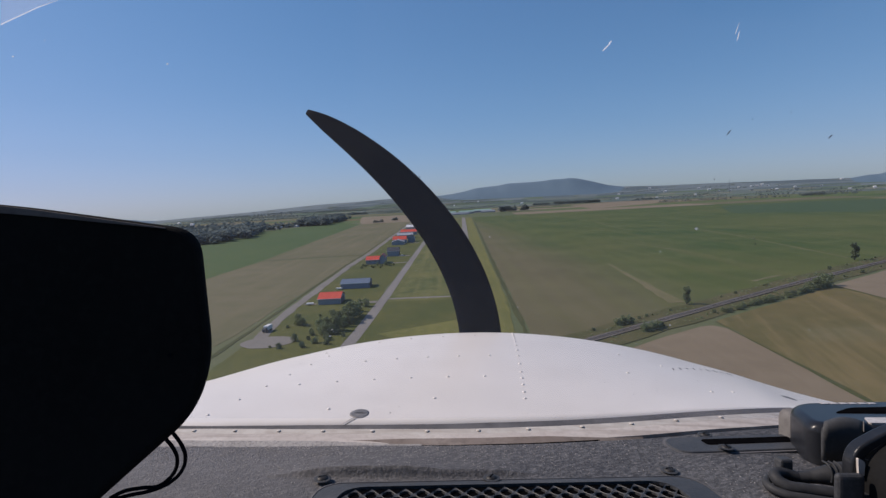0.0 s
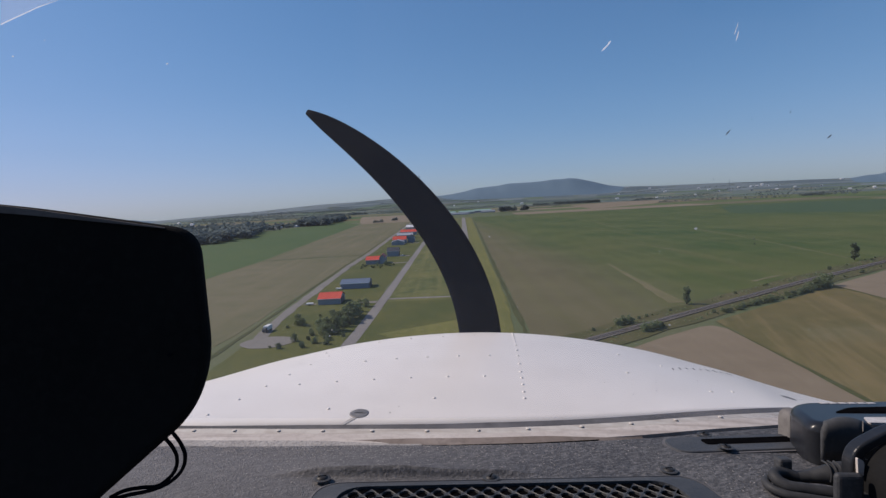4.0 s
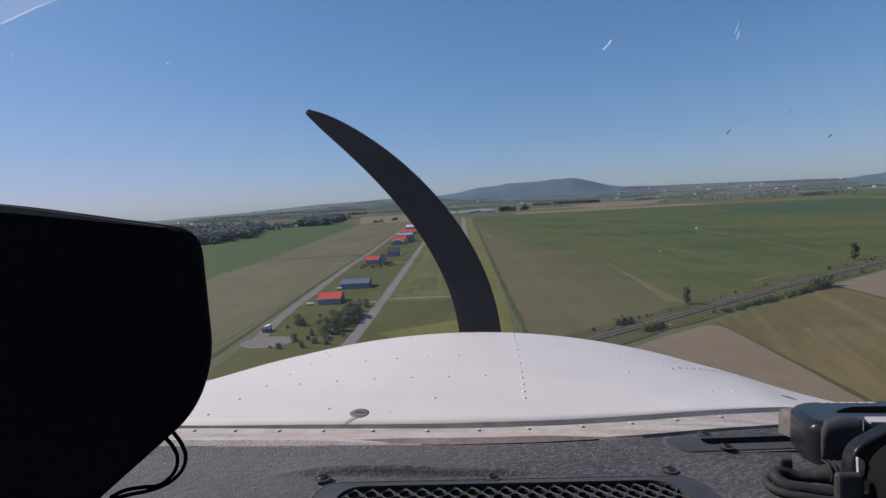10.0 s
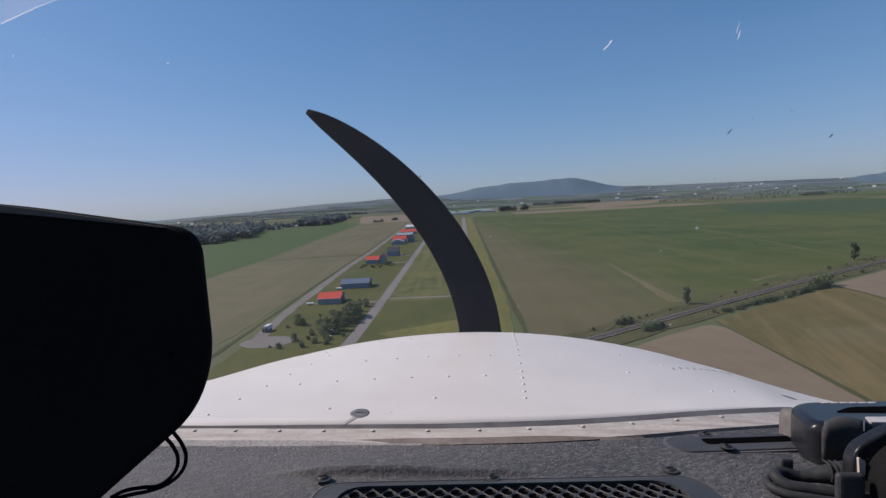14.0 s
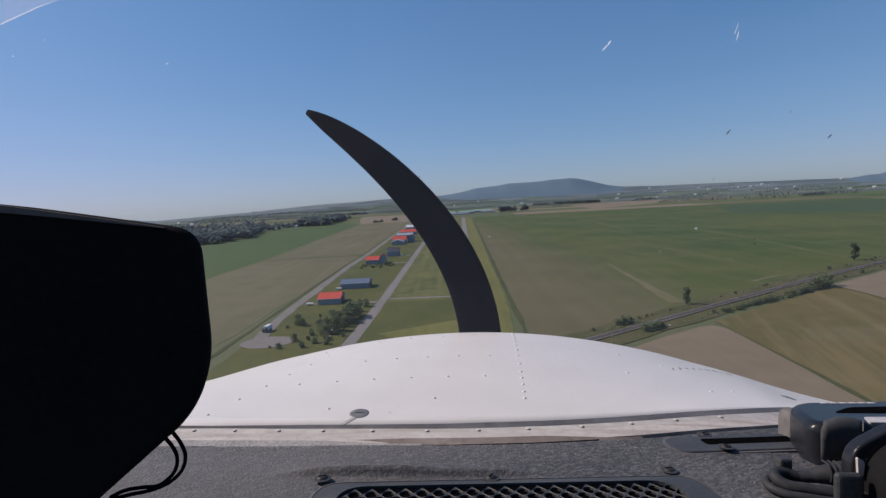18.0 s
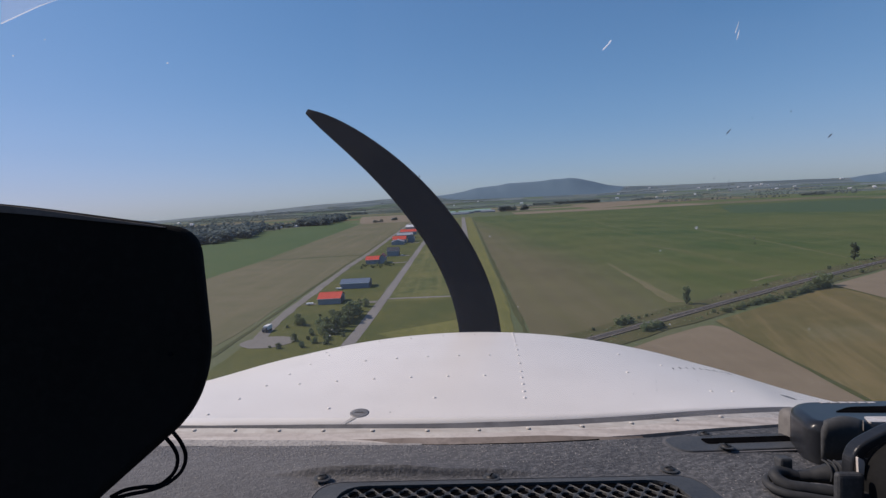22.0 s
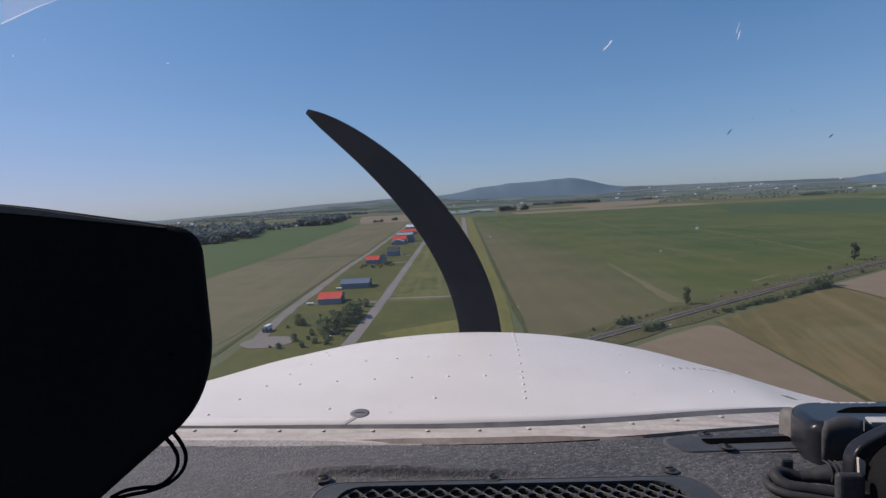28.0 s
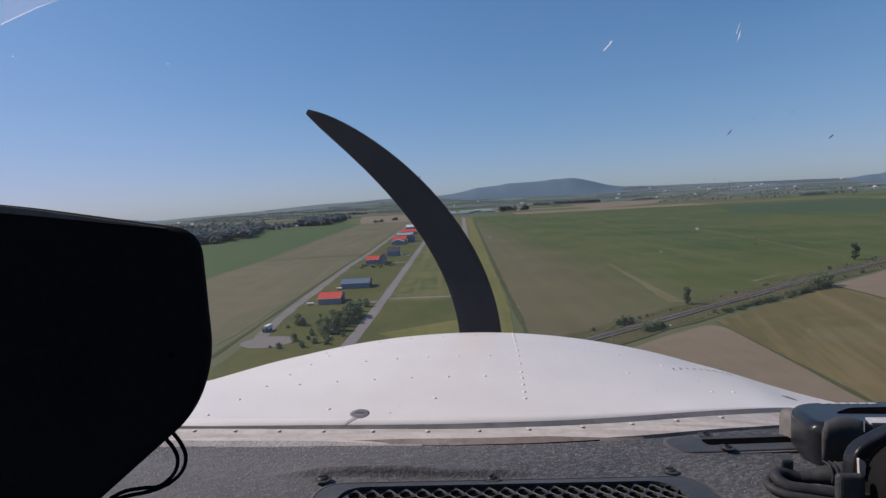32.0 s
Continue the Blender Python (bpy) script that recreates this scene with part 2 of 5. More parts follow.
# plants
M["bark"] = surface("bark", [(0.09, 0.07, 0.05), (0.12, 0.095, 0.07), (0.06, 0.05, 0.04)], 4, 0.5)
M["far_trees"] = leafy("hazed_trees", (0.165, 0.202, 0.195), (0.19, 0.225, 0.215))
M["leaf"] = leafy("leaves", (0.185, 0.225, 0.118), (0.245, 0.285, 0.160))
M["leaf_dark"] = leafy("dark_leaves", (0.150, 0.188, 0.108), (0.195, 0.232, 0.138))
M["wood_far"] = leafy("hazed_woods", (0.148, 0.184, 0.180), (0.158, 0.194, 0.190))
# aircraft
M["cowl"] = surface("white_cowl_paint", [(0.765, 0.717, 0.670), (0.785, 0.737, 0.690), (0.71, 0.662, 0.616)], 14, 3.0, 0.45, spec=0.4, coat=0.06)
M["flange"] = surface("cream_flange", [(0.56, 0.52, 0.475), (0.66, 0.62, 0.57), (0.44, 0.39, 0.35)], 40, 9, 0.7, streak=(90, 0.09, 0.006, (0.36, 0.30, 0.26), 0.45))
M["worn"] = surface("worn_tan_strip", [(0.50, 0.445, 0.41), (0.60, 0.55, 0.51), (0.38, 0.335, 0.305)], 90, 6, 0.8, streak=(90, 0.3, 0.012, (0.27, 0.222, 0.195), 0.55))
M["grime"] = surface("brown_grime", [(0.21, 0.17, 0.148), (0.29, 0.245, 0.218), (0.13, 0.105, 0.09)], 70, 12, 0.85)
M["dust"] = surface("pale_dust", [(0.30, 0.28, 0.27), (0.38, 0.36, 0.35), (0.22, 0.21, 0.205)], 200, 20, 0.9)
M["gasket"] = surface("dusty_gasket", [(0.105, 0.103, 0.109), (0.15, 0.146, 0.152), (0.07, 0.068, 0.072)], 30, 8, 0.8)
M["vinyl"] = surface("dusty_lit_vinyl", [(0.043, 0.045, 0.052), (0.076, 0.076, 0.079), (0.186, 0.182, 0.186)], 260, 4.5, 0.78, bump=0.0041, dry=(600, -800, -560, 190, (0.140, 0.137, 0.143)), streak=(62, 0.014, 0.0045, (0.232, 0.226, 0.230), 0.42))
M["trim"] = surface("dark_plastic_trim", [(0.038, 0.040, 0.045), (0.052, 0.054, 0.058), (0.085, 0.085, 0.088)], 220, 10, 0.6, bump=0.0006)
M["panel"] = surface("blue_grey_panel", [(0.046, 0.050, 0.057), (0.058, 0.062, 0.069), (0.095, 0.095, 0.098)], 260, 9, 0.55, bump=0.0008, streak=(70, 0.12, 0.02, (0.10, 0.10, 0.102), 0.4))
M["grille"] = surface("grey_grille", [(0.042, 0.042, 0.045), (0.060, 0.060, 0.062), (0.10, 0.098, 0.096)], 150, 20, 0.5)
M["void"] = surface("recess_shade_black", [(0.003, 0.003, 0.0035), (0.004, 0.004, 0.005), (0.006, 0.006, 0.007)], 40, 5, 1.0, spec=0.0)
M["pod"] = surface("matte_black_housing", [(0.012, 0.012, 0.0125), (0.015, 0.015, 0.0155), (0.020, 0.0195, 0.0195)], 130, 8, 0.8, spec=0.03)
M["blade"] = surface("black_blade_paint", [(0.0042, 0.0060, 0.0108), (0.0056, 0.0076, 0.0128), (0.0085, 0.0100, 0.0150)], 30, 5, 0.8, spec=0.02)
M["gloss"] = surface("glossy_blue_black_plastic", [(0.015, 0.0165, 0.020), (0.019, 0.0205, 0.025), (0.032, 0.033, 0.036)], 60, 8, 0.28, spec=0.3)
M["rubber"] = surface("grey_black_rubber", [(0.030, 0.031, 0.034), (0.042, 0.043, 0.046), (0.062, 0.062, 0.062)], 90, 10, 0.6, spec=0.2)
M["screw"] = surface("blackened_screw", [(0.022, 0.021, 0.021), (0.035, 0.033, 0.032), (0.075, 0.07, 0.066)], 200, 30, 0.5, metal=0.2)
M["rivet"] = surface("painted_rivet", [(0.50, 0.47, 0.46), (0.58, 0.55, 0.54), (0.36, 0.33, 0.31)], 200, 30, 0.45)
M["fastener"] = surface("steel_fastener", [(0.15, 0.145, 0.145), (0.25, 0.24, 0.235), (0.09, 0.085, 0.085)], 300, 60, 0.55, metal=0.3)
M["chalk"] = surface("chalky_worn_vinyl", [(0.34, 0.318, 0.302), (0.43, 0.405, 0.388), (0.15, 0.142, 0.14)], 190, 14, 0.85, bump=0.003)
M["smear"] = surface("grey_smear", [(0.40, 0.38, 0.365), (0.46, 0.44, 0.42), (0.33, 0.31, 0.30)], 120, 30, 0.7)
M["bracket"] = surface("worn_brown_grey_metal", [(0.135, 0.125, 0.118), (0.175, 0.162, 0.152), (0.09, 0.083, 0.08)], 90, 20, 0.7)
M["strap"] = surface("grey_strap_rubber", [(0.050, 0.051, 0.054), (0.064, 0.065, 0.068), (0.085, 0.085, 0.085)], 110, 12, 0.65, spec=0.2)
M["chip"] = sheer("pale_scuff_and_reflection", (0.84, 0.89, 0.98), 0.6)
M["veil"] = sheer("pale_film", (0.80, 0.85, 0.97), 0.16)
M["speck"] = sheer("dried_insect", (0.09, 0.11, 0.16), 0.6)
M["lining"] = surface("grey_cabin_lining", [(0.16, 0.16, 0.165), (0.19, 0.19, 0.19), (0.13, 0.13, 0.135)], 60, 4, 0.85)


def clear_sheet():
    m = bpy.data.materials.new("acrylic_windscreen")
    m.use_nodes = True
    n, l = m.node_tree.nodes, m.node_tree.links
    n.remove(n["Principled BSDF"])
    through_it, shine, mix = n.new("ShaderNodeBsdfTransparent"), n.new("ShaderNodeBsdfGlossy"), n.new("ShaderNodeMixShader")
    through_it.inputs[0].default_value = (0.985, 0.985, 0.99, 1)
    shine.inputs["Roughness"].default_value = 0.08
    mix.inputs[0].default_value = 0.022
    dust, film = n.new("ShaderNodeBsdfTranslucent"), n.new("ShaderNodeMixShader")
    dust.inputs[0].default_value = (0.74, 0.80, 0.92, 1)
    film.inputs[0].default_value = 0.010
    l.new(through_it.outputs[0], mix.inputs[1])
    l.new(shine.outputs[0], mix.inputs[2])
    l.new(mix.outputs[0], film.inputs[1])
    l.new(dust.outputs[0], film.inputs[2])
    l.new(film.outputs[0], n["Material Output"].inputs[0])
    return m


M["acrylic"] = clear_sheet()


# ---------------------------------------------------------------- building blocks
def mesh_of(name, bm, material, smooth=False, turn=True):
    me = bpy.data.meshes.new(name)
    if turn:
        bmesh.ops.recalc_face_normals(bm, faces=bm.faces)
    bm.to_mesh(me)
    bm.free()
    me.materials.append(material)
    if smooth:
        me.shade_smooth()
    return me


def part(name, bm, material, parent=None, label="", smooth=False, turn=True):
    ob = new(name, mesh_of(name, bm, material, smooth, turn))
    if parent:
        ob.parent = parent
    return tagged(ob, label)


def soften(ob, width, segments=2):
    b = ob.modifiers.new("bevel", "BEVEL")
    b.width, b.segments, b.limit_method, b.angle_limit = width, segments, "ANGLE", radians(35)
    b.harden_normals = ob.data.polygons[0].use_smooth
    return ob


def box(bm, x0, x1, y0, y1, z0, z1):
    v = [bm.verts.new(p) for p in ((x0, y0, z0), (x1, y0, z0), (x1, y1, z0), (x0, y1, z0), (x0, y0, z1), (x1, y0, z1), (x1, y1, z1), (x0, y1, z1))]
    for f in ((3, 2, 1, 0), (4, 5, 6, 7), (0, 1, 5, 4), (1, 2, 6, 5), (2, 3, 7, 6), (3, 0, 4, 7)):
        bm.faces.new([v[i] for i in f])
    return v


def boxed(*size):
    bm = bmesh.new()
    box(bm, *size)
    return bm


def prism(outline, depth, axis="y", start=0.0):
    """A closed outline of (u, v) pulled out by depth along an axis."""
    bm = bmesh.new()

    def put(u, v, w):
        return {"y": (u, w, v), "z": (u, v, w), "x": (w, u, v)}[axis]
    a = [bm.verts.new(put(u, v, start)) for u, v in outline]
    b = [bm.verts.new(put(u, v, start + depth)) for u, v in outline]
    bm.faces.new(a)
    bm.faces.new(b[::-1])
    for i in range(len(a)):
        j = (i + 1) % len(a)
        bm.faces.new((a[i], b[i], b[j], a[j]))
    return bm


def rounded(corners, n=6):
    """An outline with rounded corners from rows of (u, v, radius)."""
    pts = []
    for i, (u, v, r) in enumerate(corners):
        p = Vector((u, v))
        a, b = (Vector(corners[i - 1][:2]) - p), (Vector(corners[(i + 1) % len(corners)][:2]) - p)
        ra = min(r, a.length * 0.49, b.length * 0.49)
        if ra < 1e-6:
            pts.append((u, v))
            continue
        s, e = p + a.normalized() * ra, p + b.normalized() * ra
        for k in range(n + 1):
            t = k / n
            q = s * (1 - t) ** 2 + p * 2 * t * (1 - t) + e * t * t
            pts.append((q.x, q.y))
    return pts


def tube(points, radius, name, material, parent=None, label="", taper=None):
    """A smooth round cord through the points, as a mesh."""
    cu = bpy.data.curves.new(name, "CURVE")
    cu.dimensions, cu.bevel_depth, cu.bevel_resolution, cu.use_fill_caps, cu.resolution_u = "3D", radius, 3, True, 8
    sp = cu.splines.new("BEZIER")
    sp.bezier_points.add(len(points) - 1)
    for i, (b, p) in enumerate(zip(sp.bezier_points, points)):
        b.co = p
        b.handle_left_type = b.handle_right_type = "AUTO"
        if taper:
            b.radius = taper[i]
    tmp = bpy.data.objects.new(name, cu)
    scene.collection.objects.link(tmp)
    bpy.context.view_layer.update()
    me = bpy.data.meshes.new_from_object(tmp.evaluated_get(bpy.context.evaluated_depsgraph_get()))
    bpy.data.objects.remove(tmp)
    bpy.data.curves.remove(cu)
    me.materials.clear()
    me.materials.append(material)
    me.shade_smooth()
    ob = new(name, me)
    if parent:
        ob.parent = parent
    return tagged(ob, label)


def thing(name, m, label, category, group=""):
    ob = new(name)
    ob.empty_display_size = 0.3
    ob.matrix_world = m
    return tagged(ob, label, category, group)


def ribbon(name, line, width, z, material, label, category, thick=0.06, ragged=0.0, parent=None, step=12.0):
    """A strip of ground along a line of (x, y) or (x, y, width) of the plan."""
    line, width, z, step, ragged = [[c * LAND for c in p] for p in line], width * LAND, z * LAND, step * LAND, ragged * LAND
    pts = []
    for p, q in zip(line, line[1:]):
        n = max(1, int(math.dist(p[:2], q[:2]) / step))
        for k in range(n):
            pts.append([a + (b - a) * k / n for a, b in zip(p, q)])
    pts.append(list(line[-1]))
    rnd, bm, rims = random.Random(len(pts) + int(width * 10)), bmesh.new(), []
    for i, p in enumerate(pts):
        a, b = Vector(pts[max(0, i - 1)][:2]), Vector(pts[min(len(pts) - 1, i + 1)][:2])
        d = (b - a).normalized()
        w = (p[2] if len(p) > 2 else width) / 2
        nrm, c = Vector((-d.y, d.x)), Vector(p[:2])
        left, right = c + nrm * (w + rnd.uniform(-ragged, ragged)), c - nrm * (w + rnd.uniform(-ragged, ragged))
        rims.append([bm.verts.new((*left, z)), bm.verts.new((*right, z)), bm.verts.new((*right, z - thick)), bm.verts.new((*left, z - thick))])
    for r, s in zip(rims, rims[1:]):
        for i in range(4):
            bm.faces.new((r[i], r[(i + 1) % 4], s[(i + 1) % 4], s[i]))
    bm.faces.new(rims[0])
    bm.faces.new(rims[-1][::-1])
    ob = part(name, bm, material, parent)
    return ob if parent else tagged(ob, label, category, kind="structure")


def field(name, corners, z, material, label, ragged=0.7, step=14.0, category="field"):
    """A patch of land of the plan with a slightly uneven outline."""
    corners, z, step, ragged = [(x * LAND, y * LAND) for x, y in corners], z * LAND, step * LAND, ragged * LAND
    rnd = random.Random(int(abs(corners[0][0] * 7 + corners[0][1] * 3)))
    outline = []
    for i, p in enumerate(corners):
        q = corners[(i + 1) % len(corners)]
        n = max(1, min(60, int(math.dist(p, q) / step)))
        for k in range(n):
            outline.append((p[0] + (q[0] - p[0]) * k / n + rnd.uniform(-ragged, ragged), p[1] + (q[1] - p[1]) * k / n + rnd.uniform(-ragged, ragged)))
    bm = prism(outline, 0.05, "z", z - 0.05)
    bmesh.ops.triangulate(bm, faces=[f for f in bm.faces if len(f.verts) > 4])
    return tagged(part(name, bm, material), label, category, kind="structure")


# ---------------------------------------------------------------- the land
def lie(r, az):
    """Height of the land, r metres off: flat near by, raised at the edge of sight to fit the camera's horizon."""
    if r < 3450:
        return 0.0
    t = min(1.0, (r - 3450) / 1450)
    t = t * t * (3 - 2 * t)
    horizon_rise = float(np.interp(math.degrees(az), (-60, -45, -30, -22, -17.5, -8, 1, 12, 22, 30, 39, 47, 60), (4, 8, 20, 46, 74, 102, 115, 112, 96, 84, 72, 62, 40)))
    return t * (horizon_rise + 4 * noise.noise((az * 14, 3.1, 0)) + 2 * noise.noise((az * 60, 7.7, 0)))


def disc(radii, lift, turns):
    bm, rings = bmesh.new(), []
    for r in radii:
        ring = []
        for k in range(turns):
            az = 2 * math.pi * k / turns - math.pi
            ring.append(bm.verts.new((r * math.sin(az), r * math.cos(az), lie(r, az) + lift)))
        rings.append(ring)
    for a, b in zip(rings, rings[1:]):
        for k in range(turns):
            bm.faces.new((a[k], a[(k + 1) % turns], b[(k + 1) % turns], b[k]))
    return bm, rings


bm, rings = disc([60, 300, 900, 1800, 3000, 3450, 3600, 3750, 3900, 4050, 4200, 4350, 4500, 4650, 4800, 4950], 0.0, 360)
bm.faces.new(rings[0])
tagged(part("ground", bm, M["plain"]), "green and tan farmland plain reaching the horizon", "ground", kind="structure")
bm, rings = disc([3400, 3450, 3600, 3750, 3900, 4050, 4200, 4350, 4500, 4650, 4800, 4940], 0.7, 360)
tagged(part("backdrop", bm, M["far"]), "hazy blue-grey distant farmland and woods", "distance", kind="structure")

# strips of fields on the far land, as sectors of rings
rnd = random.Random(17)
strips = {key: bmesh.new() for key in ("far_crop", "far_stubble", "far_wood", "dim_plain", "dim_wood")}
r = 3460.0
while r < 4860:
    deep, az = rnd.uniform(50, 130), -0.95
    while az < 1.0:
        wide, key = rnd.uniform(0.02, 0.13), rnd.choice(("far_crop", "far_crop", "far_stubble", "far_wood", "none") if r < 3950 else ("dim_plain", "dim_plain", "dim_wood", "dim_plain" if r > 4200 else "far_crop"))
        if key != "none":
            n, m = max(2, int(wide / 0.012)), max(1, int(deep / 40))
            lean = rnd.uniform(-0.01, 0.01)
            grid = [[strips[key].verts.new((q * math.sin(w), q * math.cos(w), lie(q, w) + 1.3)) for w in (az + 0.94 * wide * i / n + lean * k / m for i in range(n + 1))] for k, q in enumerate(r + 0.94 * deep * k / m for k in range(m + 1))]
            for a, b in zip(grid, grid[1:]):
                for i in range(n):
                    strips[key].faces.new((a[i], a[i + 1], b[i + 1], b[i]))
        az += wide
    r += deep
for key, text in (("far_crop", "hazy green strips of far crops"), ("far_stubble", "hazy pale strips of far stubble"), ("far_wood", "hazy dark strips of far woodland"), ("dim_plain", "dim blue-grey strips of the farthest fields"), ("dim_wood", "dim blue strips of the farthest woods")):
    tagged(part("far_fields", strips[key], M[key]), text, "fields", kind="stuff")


def hill(name, bearing, spread, height, ridge, label):
    """A long wooded hill at the edge of sight; bearing and spread in degrees, the ridge as (share of the spread, share of the height)."""
    bm, rows, n = bmesh.new(), [], 120
    for j in range(9):
        row = []
        for i in range(n + 1):
            s = i / n
            az = radians(bearing + spread * (s - 0.5))
            prof = float(np.interp(s, [p for p, _ in ridge], [h for _, h in ridge]))
            prof += (0.08 * noise.noise((s * 18, bearing, 0.5)) + 0.014 * noise.noise((s * 90, bearing, 2.0))) * math.sin(math.pi * s)
            r = 4150 + 85 * j
            z = height * prof * math.sin(math.pi / 2 * j / 8) ** 0.8 + lie(r, az) - 2
            row.append(bm.verts.new((r * math.sin(az), r * math.cos(az), z)))
        rows.append(row)
    for a, b in zip(rows, rows[1:]):
        for i in range(n):
            bm.faces.new((a[i], a[i + 1], b[i + 1], b[i]))
    for i in range(n):
        az0, az1 = radians(bearing + spread * (i / n - 0.5)), radians(bearing + spread * ((i + 1) / n - 0.5))
        bm.faces.new((rows[-1][i], rows[-1][i + 1], bm.verts.new((4880 * math.sin(az1), 4880 * math.cos(az1), 0)), bm.verts.new((4880 * math.sin(az0), 4880 * math.cos(az0), 0))))
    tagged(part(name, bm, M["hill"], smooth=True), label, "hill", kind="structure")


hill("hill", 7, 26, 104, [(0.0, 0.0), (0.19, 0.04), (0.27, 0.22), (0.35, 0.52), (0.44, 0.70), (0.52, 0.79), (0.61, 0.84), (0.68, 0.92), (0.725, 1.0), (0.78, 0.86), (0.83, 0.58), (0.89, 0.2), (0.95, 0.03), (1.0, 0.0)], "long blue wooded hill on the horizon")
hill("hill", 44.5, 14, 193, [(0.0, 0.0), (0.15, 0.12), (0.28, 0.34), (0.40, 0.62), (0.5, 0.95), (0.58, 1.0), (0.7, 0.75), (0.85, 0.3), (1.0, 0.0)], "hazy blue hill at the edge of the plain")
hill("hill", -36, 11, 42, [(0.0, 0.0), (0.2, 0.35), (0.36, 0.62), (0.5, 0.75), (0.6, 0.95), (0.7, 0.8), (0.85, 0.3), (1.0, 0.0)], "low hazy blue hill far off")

# patchwork of far fields
rnd = random.Random(11)
tone = ["crop", "olive", "soil", "crop_dark", "hay", "crop", "olive", "crop_dark"]
word = {"crop": "green crop field", "olive": "olive stubble field", "soil": "bare brown soil field", "crop_dark": "dark green crop field", "hay": "yellowish hay field"}
y = 1260.0
while y < 2230:
    deep = rnd.uniform(120, 230)
    x = -2300.0 + rnd.uniform(0, 300)
    while x < 2300:
        wide = rnd.uniform(180, 520)
        key = rnd.choice(tone)
        if not (-230 < x + wide / 2 < 260 and y < 1500) and math.hypot(x + wide / 2, y + deep) < 2260:
            skew = 0.02 * deep
            field("field", [(x + 4, y + 3), (x + wide - 4, y + 3), (x + wide - 4 + skew, y + deep - 3), (x + 4 + skew, y + deep - 3)], 0.06, M[key], "far " + word[key], step=60)
        x += wide
    y += deep

# fields round the airstrip
field("field", [(-84, 95), (-83, 447), (-172, 437), (-173, 95)], 0.08, M["olive"], "olive-tan stubble field beside the access road")
field("field", [(-82, 452), (-92, 1150), (-214, 1150), (-173, 443)], 0.08, M["olive"], "pale tan-olive field behind a ditch")
field("field", [(-175, 95), (-174, 440), (-217, 1155), (-300, 1330), (-440, 870), (-620, 520), (-620, 95)], 0.08, M["crop_dark"], "smooth dark green crop field")
field("field", [(-94, 1155), (-118, 1800), (-330, 1800), (-250, 1330), (-216, 1160)], 0.1, M["soil"], "pinkish-brown bare field")
field("field", [(23, 150), (48, 1240), (700, 1250), (1250, 1180), (1250, 880), (262, 302), (80, 187.5)], 0.07, M["thin_crop"], "wide green crop field, thin and brownish near the runway end")
field("field", [(386, 1400), (651, 1630), (900, 2150), (700, 2200), (448, 1939)], 0.11, M["soil"], "pale bare soil field")
field("field", [(455, 835), (595, 1138), (787, 1138), (926, 1052), (770, 830), (560, 690)], 0.10, M["crop_deep"], "deep blue-green crop field", ragged=3.0)
field("field", [(905, 1030), (935, 1180), (1200, 1240), (1200, 1040)], 0.11, M["straw"], "pale straw-coloured field")
field("field", [(-46, 82), (74, 160), (79, 163), (83, 164), (85.3, 162), (86.4, 158), (76.4, -46), (-46, -92)], 0.07, M["soil"], "bare brown ploughed field beside the railway")
field("field", [(87.7, 169.6), (163.7, 219), (149.2, -19.6), (77.1, -45)], 0.07, M["hay"], "yellow-green hay field with mown streaks")
field("field", [(164.5, 219.4), (226, 258), (232, 12), (149.9, -18.6)], 0.07, M["soil"], "bare tan soil field beyond the hay")
field("field", [(230, 260), (318, 312), (302, 112), (264, 24), (236, 14)], 0.07, M["soil"], "bare tan soil field beside white tunnels")
field("field", [(336, 320), (900, 664), (900, 300), (540, 290), (330, 262)], 0.07, M["hay"], "yellowish field beyond the railway")
field("field", [(100, -62), (190, -48), (300, -40), (300, -200), (60, -200)], 0.07, M["hay"], "olive meadow beyond the houses")
ROAD = [(-300, -190), (113, -36), (214, 2), (300, 34), (700, 185)]
ribbon("road", ROAD, 6.0, 0.15, M["asphalt"], "straight grey country road past a few houses", "road", ragged=0.1)
ribbon("road", [(125, -57), (140, -53), (175, -44), (230, -38)], 4.0, 0.14, M["gravel"], "pale gravel lane behind the houses", "road", ragged=0.25, step=5)
ribbon("ditch", [(228, 259), (234, 13)], 1.6, 0.12, M["ditch"], "dark furrow between two bare fields", "ditch", ragged=0.4)
field("grass", [(-35, 128), (-33, 620), (-21, 1250), (44, 1230), (22, 230), (18, 140)], 0.09, M["mown"], "mown green grass between taxiway and runway", category="grass")
field("grass", [(13, 160), (12, 300), (30, 1230), (42, 1230), (22, 230), (18, 160)], 0.13, M["verge"], "yellowish mown verge along the runway", category="grass")
field("grass", [(-73, 110), (-75, 225), (-79, 470), (-88, 900), (-90, 1240), (-28, 1240), (-37, 620), (-39, 110)], 0.09, M["meadow"], "rough green grass round the hangars", category="grass")
field("grass", [(-60, 118), (10, 160), (22, 230), (20, 232), (-34, 231), (-36, 120)], 0.11, M["meadow"], "long green grass before the runway end", category="grass", ragged=1.5)

field("grass", [(-30, 172), (0, 190), (9, 224), (19, 224), (17, 160), (-5, 150)], 0.15, M["verge"], "dry yellowish grass before the runway end", category="grass", ragged=1.5)
ribbon("ditch", [(-78.5, 95), (-80.5, 225), (-84.5, 372), (-84.5, 471), (-94, 916), (-101, 1200)], 1.7, 0.12, M["ditch"], "weedy green ditch along the access road", "ditch", ragged=0.6)
ribbon("ditch", [(-83, 449), (-128, 450), (-172, 441)], 2.0, 0.13, M["ditch"], "dark weedy ditch between two fields", "ditch", ragged=0.5)
